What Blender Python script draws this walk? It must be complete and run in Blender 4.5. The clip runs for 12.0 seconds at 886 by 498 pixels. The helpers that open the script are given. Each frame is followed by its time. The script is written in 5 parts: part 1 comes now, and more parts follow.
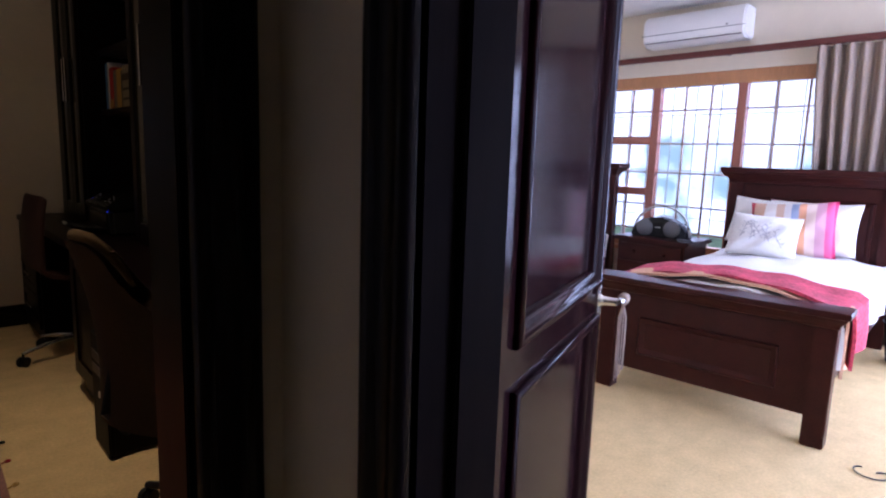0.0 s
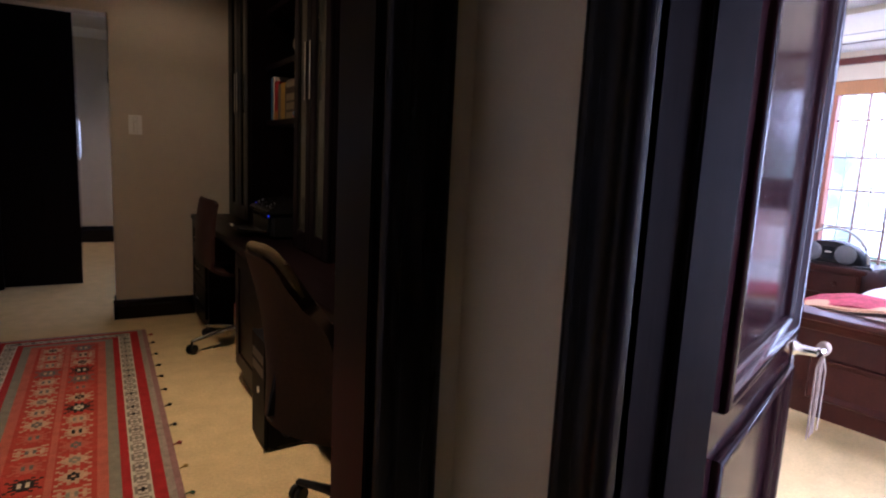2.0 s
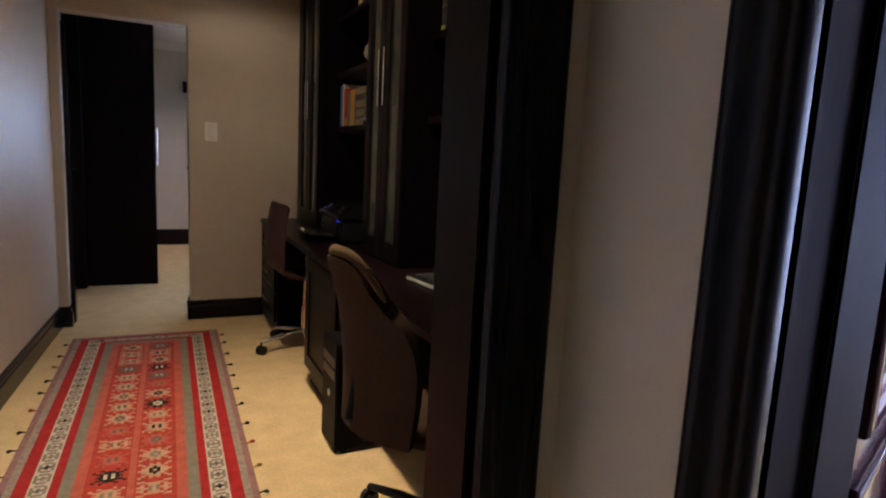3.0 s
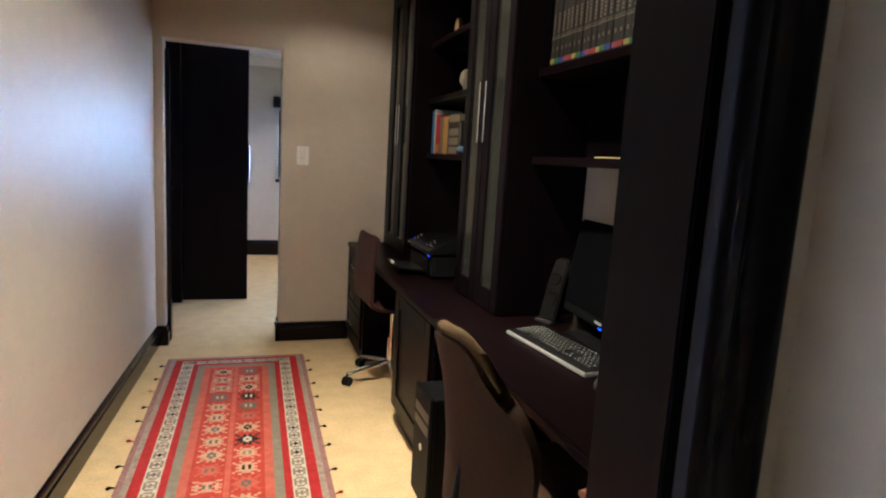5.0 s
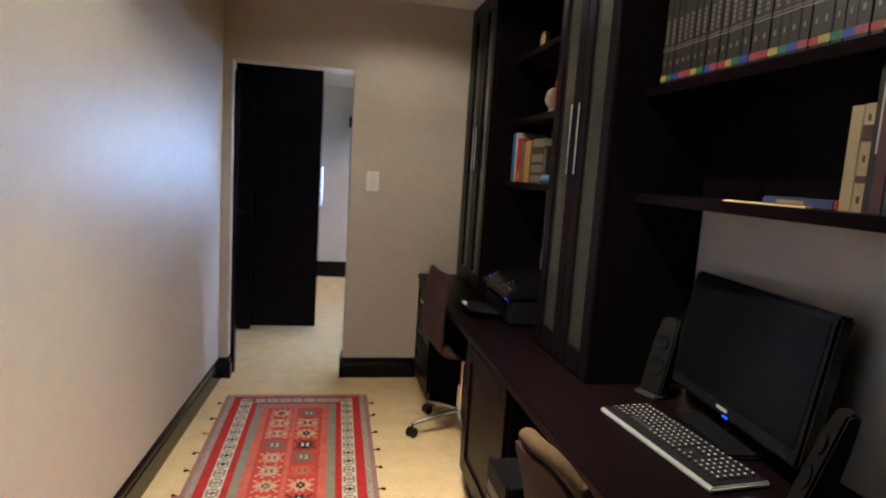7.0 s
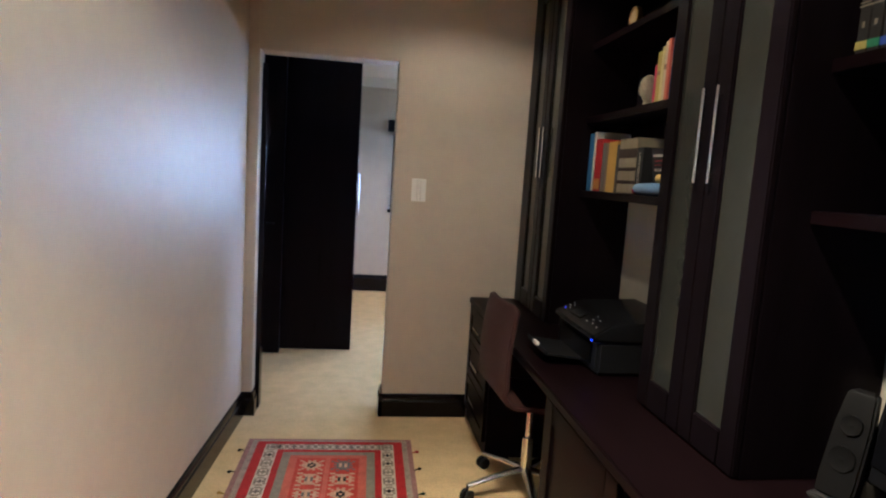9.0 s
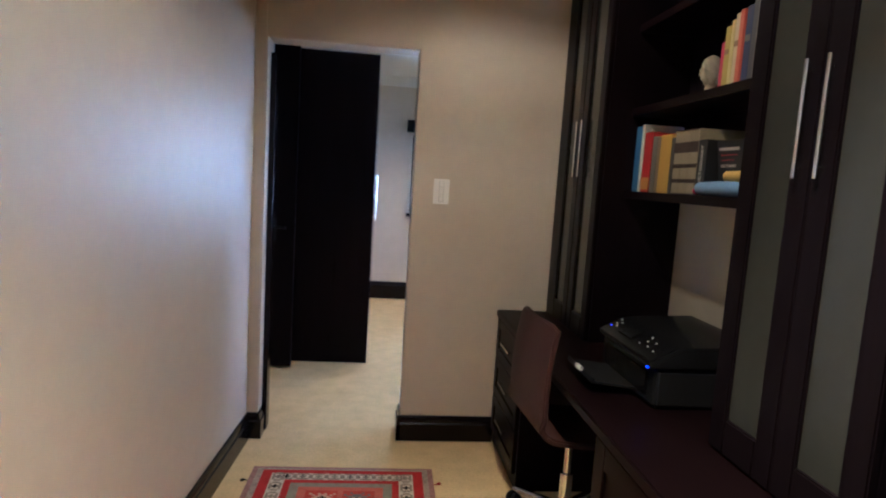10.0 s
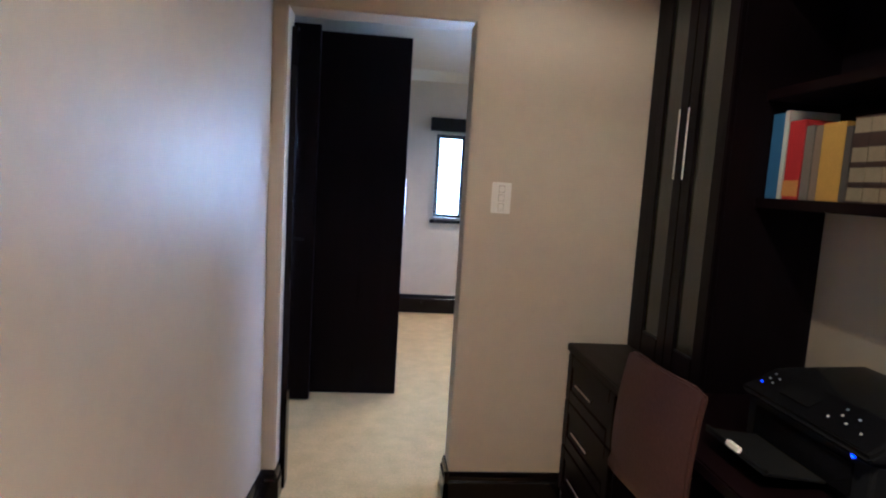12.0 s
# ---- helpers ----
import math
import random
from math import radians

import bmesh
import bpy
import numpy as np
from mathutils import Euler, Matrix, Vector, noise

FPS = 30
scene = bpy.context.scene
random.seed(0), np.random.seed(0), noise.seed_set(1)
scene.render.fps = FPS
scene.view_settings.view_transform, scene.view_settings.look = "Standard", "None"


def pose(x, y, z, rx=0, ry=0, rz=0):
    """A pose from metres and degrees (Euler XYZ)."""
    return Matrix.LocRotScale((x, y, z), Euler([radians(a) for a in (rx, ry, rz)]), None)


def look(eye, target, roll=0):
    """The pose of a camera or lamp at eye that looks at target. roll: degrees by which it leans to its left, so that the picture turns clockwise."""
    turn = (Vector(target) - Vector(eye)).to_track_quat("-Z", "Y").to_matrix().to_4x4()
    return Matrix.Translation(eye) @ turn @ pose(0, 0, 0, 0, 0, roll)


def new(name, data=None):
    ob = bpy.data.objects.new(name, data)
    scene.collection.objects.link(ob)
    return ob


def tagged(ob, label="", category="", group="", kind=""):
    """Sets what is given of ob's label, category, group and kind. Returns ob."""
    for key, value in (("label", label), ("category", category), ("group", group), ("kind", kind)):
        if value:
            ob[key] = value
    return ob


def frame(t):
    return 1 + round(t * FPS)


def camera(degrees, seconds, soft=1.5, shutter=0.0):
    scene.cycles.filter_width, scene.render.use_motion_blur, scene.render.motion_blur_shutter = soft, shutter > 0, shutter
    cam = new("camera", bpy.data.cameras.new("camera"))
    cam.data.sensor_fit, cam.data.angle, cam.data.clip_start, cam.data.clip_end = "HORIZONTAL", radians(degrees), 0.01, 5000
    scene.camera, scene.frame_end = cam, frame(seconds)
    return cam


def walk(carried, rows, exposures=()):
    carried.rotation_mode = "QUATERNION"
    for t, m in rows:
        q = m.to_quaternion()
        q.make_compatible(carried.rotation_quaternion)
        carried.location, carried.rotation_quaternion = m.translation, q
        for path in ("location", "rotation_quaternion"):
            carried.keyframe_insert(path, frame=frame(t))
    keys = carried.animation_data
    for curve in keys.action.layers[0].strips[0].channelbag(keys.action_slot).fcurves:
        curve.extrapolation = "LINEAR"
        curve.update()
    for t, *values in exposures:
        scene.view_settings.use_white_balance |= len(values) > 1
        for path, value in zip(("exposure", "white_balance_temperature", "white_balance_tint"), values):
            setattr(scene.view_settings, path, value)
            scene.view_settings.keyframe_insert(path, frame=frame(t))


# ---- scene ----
cam = camera(73.5, 12.0, soft=2.1)
PATH = [
    (0, (1.082, 0.58, 1.212), (2.433, 2.024, 0.909), 1.9),
    (0.5, (1.07, 0.609, 1.225), (2.353, 2.113, 0.922), 2.1),
    (1, (1.071, 0.639, 1.238), (2.273, 2.209, 0.935), 2.4),
    (1.5, (1.049, 0.663, 1.253), (2.161, 2.296, 0.943), 2.6),
    (2, (1.037, 0.686, 1.25), (2.058, 2.378, 0.946), 2.8),
    (2.5, (1.012, 0.709, 1.236), (1.95, 2.451, 0.94), 2.6),
    (3, (0.979, 0.743, 1.239), (1.844, 2.523, 0.95), 2.9),
    (5, (0.937, 0.961, 1.399), (1.575, 2.834, 1.103), 3.4),
    (5.5, (0.965, 1.049, 1.425), (1.543, 2.943, 1.142), 3.6),
    (6, (0.999, 1.136, 1.457), (1.516, 3.047, 1.178), 3.6),
    (6.5, (1.029, 1.228, 1.463), (1.484, 3.157, 1.196), 3.6),
    (7, (1.031, 1.332, 1.467), (1.424, 3.276, 1.208), 3.7),
    (9, (1.003, 1.923, 1.462), (1.286, 3.888, 1.218), 3.7),
    (9.5, (1.03, 2.105, 1.451), (1.275, 4.075, 1.214), 3.7),
    (10, (1.014, 2.248, 1.437), (1.235, 4.222, 1.204), 3.6),
    (10.5, (0.972, 2.436, 1.438), (1.177, 4.412, 1.206), 3.7),
    (11, (0.941, 2.585, 1.422), (1.117, 4.565, 1.199), 3.9),
    (11.5, (0.898, 2.711, 1.411), (1.075, 4.691, 1.191), 3.8),
    (12, (0.839, 2.87, 1.427), (1.045, 4.846, 1.201), 3.5),
]

EXPOSURES = [(0.0, -2.36, 4950, 35), (1.5, -1.76, 5000, 37), (3.0, -0.54, 4800, 30), (5.0, 0.45, 4330, 23), (7.0, 0.42, 4290, 23), (12.0, 0.48, 4300, 26)]
walk(cam, [(t, look(eye, target, roll)) for t, eye, target, roll in PATH], EXPOSURES)

# ---- world and light ----
world = bpy.data.worlds.new("sky")
scene.world = world
world.use_nodes = True
wn = world.node_tree.nodes
sky = wn.new("ShaderNodeTexSky")
sky.sky_type = "NISHITA"
sky.sun_disc = False
sky.sun_elevation, sky.sun_rotation = radians(50), radians(150)
wn["Background"].inputs[1].default_value = 0.09
world.node_tree.links.new(sky.outputs[0], wn["Background"].inputs[0])

sun_data = bpy.data.lights.new("sun", "SUN")
sun_data.energy, sun_data.angle, sun_data.color = 2.5, radians(0.6), (1, 0.95, 0.88)
sun = new("sun", sun_data)
sun.matrix_world = look((10, -8, 14), (8, -2, 0))


def area_lamp(name, eye, target, sx, sy, watts, color):
    d = bpy.data.lights.new(name, "AREA")
    d.shape, d.size, d.size_y, d.energy, d.color = "RECTANGLE", sx, sy, watts, color
    ob = new(name, d)
    ob.matrix_world = look(eye, target)
    return ob


def spot_lamp(name, eye, target, watts, degrees, blend, color):
    d = bpy.data.lights.new(name, "SPOT")
    d.energy, d.spot_size, d.spot_blend, d.color, d.shadow_soft_size = watts, radians(degrees), blend, color, 0.035
    ob = new(name, d)
    ob.matrix_world = look(eye, target)
    return ob


DAY = (0.86, 0.93, 1.0)
WARM = (1.0, 0.73, 0.31)
area_lamp("bedroom_window_light", (7.4, 2.9, 3.3), (4.8, 2.3, 0.5), 2.6, 1.6, 1400, DAY)
area_lamp("bedroom_glazed_door_light", (6.40, 0.35, 1.1), (4.0, 0.8, 0.3), 1.6, 1.9, 500, DAY)
area_lamp("bedroom_south_opening_light", (4.6, -1.35, 1.1), (4.6, 1.0, 0.7), 2.4, 1.9, 850, DAY)
area_lamp("far_window_light", (1.84, 9.36, 1.47), (1.3, 5.5, 0.8), 0.92, 0.86, 27, (0.72, 0.94, 0.89)).data.spread = radians(105)
# added fill for the carpet beyond the doorway, not a known window
area_lamp("far_room_fill_light", (3.57, 6.35, 1.45), (2.3, 6.1, 0.0), 1.2, 1.1, 4, (0.90, 0.96, 0.90))
spot_lamp("downlight_lamp", (1.30, 3.0, 2.535), (1.30, 3.0, 0), 55, 147, 0.22, WARM)
spot_lamp("downlight_lamp_core", (1.30, 3.0, 2.54), (1.30, 3.0, 0), 300, 92, 1.0, WARM)
# added fill without a fitting, brightens the end wall
spot_lamp("end_wall_fill_lamp", (1.55, 4.55, 2.535), (1.50, 4.60, 0), 20, 150, 0.4, WARM)
spot_lamp("far_downlight_lamp", (2.0, 7.9, 2.535), (2.0, 7.9, 0), 95, 130, 0.6, (1.0, 0.72, 0.36))


# ---- materials ----
def mat(name, base, rough=0.5, metal=0.0, var=0.12, scale=6.0, bump=0.0, bscale=90.0, spec=0.5, coat=0.0, stretch=(1, 1, 1), island=0.0):
    m = bpy.data.materials.new(name)
    m.use_nodes = True
    n, l = m.node_tree.nodes, m.node_tree.links
    p = n["Principled BSDF"]
    p.inputs["Roughness"].default_value = rough
    p.inputs["Metallic"].default_value = metal
    p.inputs["Specular IOR Level"].default_value = spec
    p.inputs["Coat Weight"].default_value = coat
    p.inputs["Coat Roughness"].default_value = 0.08
    tc = n.new("ShaderNodeTexCoord")
    mp = n.new("ShaderNodeMapping")
    mp.inputs["Scale"].default_value = stretch
    l.new(tc.outputs["Object"], mp.inputs["Vector"])
    coarse = n.new("ShaderNodeTexNoise")
    coarse.inputs["Scale"].default_value, coarse.inputs["Detail"].default_value = scale, 5
    fine = n.new("ShaderNodeTexNoise")
    fine.inputs["Scale"].default_value, fine.inputs["Detail"].default_value = scale * 9, 4
    l.new(mp.outputs[0], coarse.inputs["Vector"])
    l.new(mp.outputs[0], fine.inputs["Vector"])
    add = n.new("ShaderNodeMath")
    add.operation = "ADD"
    l.new(coarse.outputs["Fac"], add.inputs[0])
    l.new(fine.outputs["Fac"], add.inputs[1])
    rng = n.new("ShaderNodeMapRange")
    rng.inputs["From Min"].default_value, rng.inputs["From Max"].default_value = 0.6, 1.4
    rng.inputs["To Min"].default_value, rng.inputs["To Max"].default_value = 1 - var, 1 + var
    l.new(add.outputs[0], rng.inputs["Value"])
    last = rng.outputs[0]
    if island:
        info = n.new("ShaderNodeObjectInfo")
        r2 = n.new("ShaderNodeMapRange")
        r2.inputs["To Min"].default_value, r2.inputs["To Max"].default_value = 1 - island, 1 + island
        l.new(info.outputs["Random"], r2.inputs["Value"])
        mul = n.new("ShaderNodeMath")
        mul.operation = "MULTIPLY"
        l.new(last, mul.inputs[0])
        l.new(r2.outputs[0], mul.inputs[1])
        last = mul.outputs[0]
    sc = n.new("ShaderNodeVectorMath")
    sc.operation = "SCALE"
    sc.inputs[0].default_value = base
    l.new(last, sc.inputs["Scale"])
    l.new(sc.outputs[0], p.inputs["Base Color"])
    rr = n.new("ShaderNodeMapRange")
    rr.inputs["To Min"].default_value, rr.inputs["To Max"].default_value = max(rough - 0.06, 0.02), min(rough + 0.06, 1)
    l.new(coarse.outputs["Fac"], rr.inputs["Value"])
    l.new(rr.outputs[0], p.inputs["Roughness"])
    if bump:
        bn = n.new("ShaderNodeTexNoise")
        bn.inputs["Scale"].default_value, bn.inputs["Detail"].default_value = bscale, 3
        l.new(mp.outputs[0], bn.inputs["Vector"])
        b = n.new("ShaderNodeBump")
        b.inputs["Strength"].default_value, b.inputs["Distance"].default_value = bump, 0.004
        l.new(bn.outputs["Fac"], b.inputs["Height"])
        l.new(b.outputs[0], p.inputs["Normal"])
    return m


def glow(name, color, strength):
    m = bpy.data.materials.new(name)
    m.use_nodes = True
    p = m.node_tree.nodes["Principled BSDF"]
    p.inputs["Base Color"].default_value = (*color, 1)
    p.inputs["Emission Color"].default_value = (*color, 1)
    p.inputs["Emission Strength"].default_value = strength
    return m


def glass(name, tint, rough):
    m = bpy.data.materials.new(name)
    m.use_nodes = True
    p = m.node_tree.nodes["Principled BSDF"]
    p.inputs["Base Color"].default_value = (*tint, 1)
    p.inputs["Roughness"].default_value = rough
    p.inputs["IOR"].default_value = 1.45
    p.inputs["Transmission Weight"].default_value = 1.0
    return m


M_WALL = mat("wall_paint", (0.54, 0.474, 0.368), 0.46, var=0.05, scale=1.3, bump=0.10, bscale=35)
M_WALL_BED = mat("bedroom_wall_paint", (0.70, 0.62, 0.47), 0.5, var=0.04, scale=1.3, bump=0.08, bscale=35)
M_CEIL = mat("ceiling_paint", (0.74, 0.72, 0.68), 0.7, var=0.04, scale=1.0, bump=0.05)
M_CARPET = mat("beige_carpet", (0.68, 0.51, 0.245), 0.95, var=0.16, scale=9, bump=0.8, bscale=260, spec=0.1)
M_DARK = mat("dark_stained_wood", (0.0056, 0.0036, 0.0047), 0.30, var=0.35, scale=3, bump=0.0, spec=0.06, stretch=(6, 6, 0.5))
M_DOOR = mat("dark_lacquered_door_wood", (0.011, 0.0042, 0.0052), 0.13, var=0.35, scale=3, bump=0.03, bscale=14, spec=0.02, coat=0.0, stretch=(6, 6, 0.35))
M_DESK = mat("dark_desk_veneer", (0.0044, 0.0020, 0.0025), 0.32, var=0.35, scale=3, bump=0.04, bscale=30, spec=0.06, stretch=(6, 0.6, 6))
M_SKIRT = mat("dark_skirting_varnish", (0.005, 0.0035, 0.0045), 0.17, var=0.3, scale=4, bump=0.0, spec=0.2)
M_BEDWOOD = mat("mahogany_bed_wood", (0.034, 0.0088, 0.0066), 0.33, var=0.35, scale=3, bump=0.03, bscale=25, spec=0.12, stretch=(4, 0.5, 4))
M_PINE = mat("varnished_window_wood", (0.42, 0.20, 0.08), 0.35, var=0.2, scale=4, bump=0.04, stretch=(4, 4, 0.6))
M_CHROME = mat("brushed_steel", (0.72, 0.71, 0.69), 0.24, 1.0, var=0.05, scale=20)
M_BLACK = mat("black_plastic", (0.009, 0.009, 0.010), 0.42, var=0.15, scale=12, bump=0.03, spec=0.18)
M_GLOSSBLACK = mat("gloss_black_plastic", (0.008, 0.008, 0.009), 0.16, var=0.1, scale=10, spec=0.16)
M_WHITE = mat("white_plastic", (0.80, 0.79, 0.76), 0.35, var=0.03, scale=8)
M_FROST = mat("frosted_glass_panel", (0.030, 0.030, 0.025), 0.14, var=0.05, scale=3, spec=0.40)
M_CASING = mat("dark_casing_varnish", (0.0040, 0.0026, 0.0034), 0.27, var=0.15, scale=2, spec=0.16, stretch=(6, 6, 0.4))
M_JAMB = mat("dull_dark_jamb_stain", (0.0050, 0.0036, 0.0036), 0.55, var=0.3, scale=3, bump=0.05, bscale=30, spec=0.006, stretch=(6, 6, 0.4))
M_RAIL = mat("reddish_rail_wood", (0.11, 0.032, 0.024), 0.4, var=0.3, scale=4, bump=0.03, spec=0.25, stretch=(4, 0.5, 4))
M_GLASS = glass("clear_glass", (1, 1, 1), 0.0)


# ---- building helpers ----
def box(bm, x0, x1, y0, y1, z0, z1):
    v = [bm.verts.new((x, y, z)) for z in (z0, z1) for y in (y0, y1) for x in (x0, x1)]
    for f in ((0, 2, 3, 1), (4, 5, 7, 6), (0, 1, 5, 4), (1, 3, 7, 5), (3, 2, 6, 7), (2, 0, 4, 6)):
        bm.faces.new([v[i] for i in f])
    return v


def moved(verts, m):
    for v in verts:
        v.co = m @ v.co
    return verts


def rings(bm, loops, closed_ends=True, wrap=True):
    """Skin a row of equal rings of points."""
    rows = [[bm.verts.new(p) for p in loop] for loop in loops]
    n = len(rows[0])
    for a, b in zip(rows, rows[1:]):
        for i in range(n if wrap else n - 1):
            j = (i + 1) % n
            bm.faces.new((a[i], a[j], b[j], b[i]))
    if closed_ends and wrap:
        bm.faces.new(rows[0][::-1])
        bm.faces.new(rows[-1])
    return [v for r in rows for v in r]


def lathe(bm, profile, seg=20, x=0, y=0, z=0):
    return rings(bm, [[(x + r * math.cos(2 * math.pi * i / seg), y + r * math.sin(2 * math.pi * i / seg), z + h) for i in range(seg)] for r, h in profile])


def tube(bm, pts, r, seg=10, flat=1.0):
    """A round bar along a row of points; r may be a list."""
    pts = [Vector(p) for p in pts]
    loops = []
    for i, p in enumerate(pts):
        d = (pts[min(i + 1, len(pts) - 1)] - pts[max(i - 1, 0)]).normalized()
        up = Vector((0, 0, 1)) if abs(d.z) < 0.9 else Vector((0, 1, 0))
        a = d.cross(up).normalized()
        b = a.cross(d)
        rr = r[i] if isinstance(r, (list, tuple)) else r
        loops.append([p + rr * math.cos(2 * math.pi * k / seg) * a + rr * flat * math.sin(2 * math.pi * k / seg) * b for k in range(seg)])
    return rings(bm, loops)


def sheet(bm, f, nu, nv, thick=0.0):
    vs = [[bm.verts.new(f(i / nu, j / nv)) for j in range(nv + 1)] for i in range(nu + 1)]
    faces = [bm.faces.new((vs[i][j], vs[i + 1][j], vs[i + 1][j + 1], vs[i][j + 1])) for i in range(nu) for j in range(nv)]
    if thick:
        bm.normal_update()
        bmesh.ops.solidify(bm, geom=faces, thickness=thick)


def frame_xz(bm, x0, x1, z0, z1, prof, y=0.0):
    """A mitred moulding round a rectangle; prof holds (inset, depth) pairs."""
    loops = []
    for sx, sz in ((0, 0), (1, 0), (1, 1), (0, 1), (0, 0)):
        loops.append([((x1 - i) if sx else (x0 + i), y + d, (z1 - i) if sz else (z0 + i)) for i, d in prof])
    vs = rings(bm, loops, False)
    bmesh.ops.remove_doubles(bm, verts=vs, dist=0.0001)


def cornice(bm, x, y0, y1, steps):
    """A cap that flares out on all four sides; steps hold (height, outset)."""
    rings(bm, [[(-x - o, y0 - o, z), (x + o, y0 - o, z), (x + o, y1 + o, z), (-x - o, y1 + o, z)] for z, o in steps])


def mesh_of(bm, material, bevel=0.0, smooth=35, segments=2):
    bmesh.ops.recalc_face_normals(bm, faces=bm.faces)
    if bevel:
        sharp = [e for e in bm.edges if len(e.link_faces) == 2 and e.calc_face_angle(0) > radians(40)]
        bmesh.ops.bevel(bm, geom=sharp, offset=bevel, segments=segments, affect="EDGES", clamp_overlap=True)
    me = bpy.data.meshes.new("mesh")
    bm.to_mesh(me)
    bm.free()
    for p in me.polygons:
        p.use_smooth = True
    me.set_sharp_from_angle(angle=radians(smooth))
    me.materials.append(material)
    return me


def part(name, bm, material, parent=None, label="", bevel=0.0, smooth=35, segments=2):
    ob = new(name, mesh_of(bm, material, bevel, smooth, segments))
    ob.data.name = name
    if parent:
        ob.parent = parent
    if label:
        ob["label"] = label
    return ob


def again(name, ob, parent, m):
    """One more alike piece on the same mesh."""
    c = new(name, ob.data)
    c.parent = parent
    c.matrix_basis = m
    return c


def thing(name, label, category, m=None, group="", kind=""):
    e = new(name)
    e.empty_display_size = 0.05
    if m is not None:
        e.matrix_basis = m
    return tagged(e, label, category, group, kind)


def B(*boxes):
    bm = bmesh.new()
    for b in boxes:
        box(bm, *b)
    return bm


def structure(name, bm, material, label, category, bevel=0.0):
    return tagged(part(name, bm, material, None, "", bevel), label, category, "", "structure")


def text_part(name, words, size, m, material, parent, depth=0.0006):
    c = bpy.data.curves.new(name, "FONT")
    c.body, c.size, c.extrude, c.align_x, c.align_y = words, size, depth, "CENTER", "CENTER"
    tmp = bpy.data.objects.new(name, c)
    scene.collection.objects.link(tmp)
    me = bpy.data.meshes.new_from_object(tmp.evaluated_get(bpy.context.evaluated_depsgraph_get()))
    bpy.data.objects.remove(tmp)
    me.materials.clear()
    me.materials.append(material)
    ob = new(name, me)
    ob.parent = parent
    ob.matrix_basis = m
    return ob


# ---- the setting ----
H = 2.55
structure("floor", B((-2.6, 6.3, -3.1, 9.4, -0.10, 0.0)), M_CARPET, "beige wall-to-wall carpet through all the rooms", "carpet")
structure("ceiling", B((-2.65, 6.5, -3.2, 9.4, H, H + 0.12)), M_CEIL, "plain white painted plaster ceiling", "ceiling")

# passage: left wall runs a little askew
LEAN_L = math.degrees(math.atan2(0.095, 1.66))
left = structure("wall_west", B((-0.16, 0.0, -3.90, 0.035, 0, H)), M_WALL, "beige semi-gloss painted passage wall", "wall")
left.matrix_basis = pose(0.367, 5.376, 0, 0, 0, -LEAN_L)

Y_END, Y_BACK = 5.376, 5.54
OX0, OX1, OH = 0.425, 1.186, 2.085
structure("wall_north", B((-2.4, OX0, Y_END, Y_BACK, 0, H), (OX1, 3.7, Y_END, Y_BACK, 0, H), (OX0, OX1, Y_END, Y_BACK, OH, H)), M_WALL,
          "beige painted wall with a plain doorway into the next room", "wall", 0.006)
structure("wall_east_study", B((2.34, 2.44, 1.622, Y_END, 0, H)), M_WALL, "beige painted wall behind the desk unit", "wall")
structure("wall_nib", B((1.41, 2.30, 1.462, 1.62, 0, H), (0.0, 1.41, 1.462, 1.62, 2.12, H)), M_WALL, "short beige wall beside the cased opening", "wall")
# DY0 is an unseen edge, set by how much daylight spills into the hall
DY0, DY1 = 0.42, 1.130
structure("wall_east_hall", B((1.545, 1.70, DY1, 1.462, 0, H), (1.545, 1.70, -3.0, DY0, 0, H), (1.545, 1.70, DY0, DY1, 2.06, H)), M_WALL,
          "plain beige hall wall out of view with the bedroom doorway", "wall")
# unseen closing wall, kept distant so the hall stays dim
structure("wall_south_hall", B((-2.5, 1.67, -3.1, -3.0, 0, H)), M_WALL, "plain beige hall wall out of view", "wall")

# dark timber casing of the passage opening
cas = thing("trim_passage_opening", "dark varnished moulded timber casing of the passage opening", "door casing", kind="structure")
part("jamb", B((1.386, 1.409, 1.47, 1.612, 0, 2.12)), M_DARK, cas, bevel=0.003)
bm = bmesh.new()
rings(bm, [[(x, y, z) for x, y in ((1.396, 1.4615), (1.396, 1.444), (1.400, 1.438), (1.408, 1.434), (1.418, 1.434), (1.427, 1.438), (1.434, 1.446), (1.468, 1.449), (1.476, 1.445), (1.482, 1.438), (1.490, 1.436), (1.498, 1.440), (1.502, 1.447), (1.502, 1.4615))] for z in (0, 2.2)])
part("architrave", bm, M_CASING, cas, smooth=60)
part("head", B((0.0, 1.409, 1.47, 1.612, 2.10, 2.12), (0.0, 1.502, 1.444, 1.4615, 2.12, 2.2)), M_DARK, cas, bevel=0.003)

# casing of the bedroom doorway
cas2 = thing("trim_bedroom_doorway", "dark varnished moulded timber frame of the bedroom doorway", "door frame", kind="structure")
part("jamb", B((1.53, 1.698, 1.110, 1.130, 0, 2.06)), M_JAMB, cas2, bevel=0.002)
part("door_stop", B((1.600, 1.652, 1.097, 1.1095, 0, 2.04)), M_JAMB, cas2, bevel=0.003)
bm = bmesh.new()
rings(bm, [[(x, y, z) for x, y in ((1.5445, 1.110), (1.524, 1.110), (1.516, 1.114), (1.512, 1.122), (1.513, 1.130), (1.520, 1.138), (1.526, 1.153), (1.523, 1.170), (1.516, 1.180), (1.513, 1.190), (1.516, 1.199), (1.524, 1.203), (1.5445, 1.203))] for z in (0, 2.14)])
part("architrave", bm, M_CASING, cas2, smooth=60)
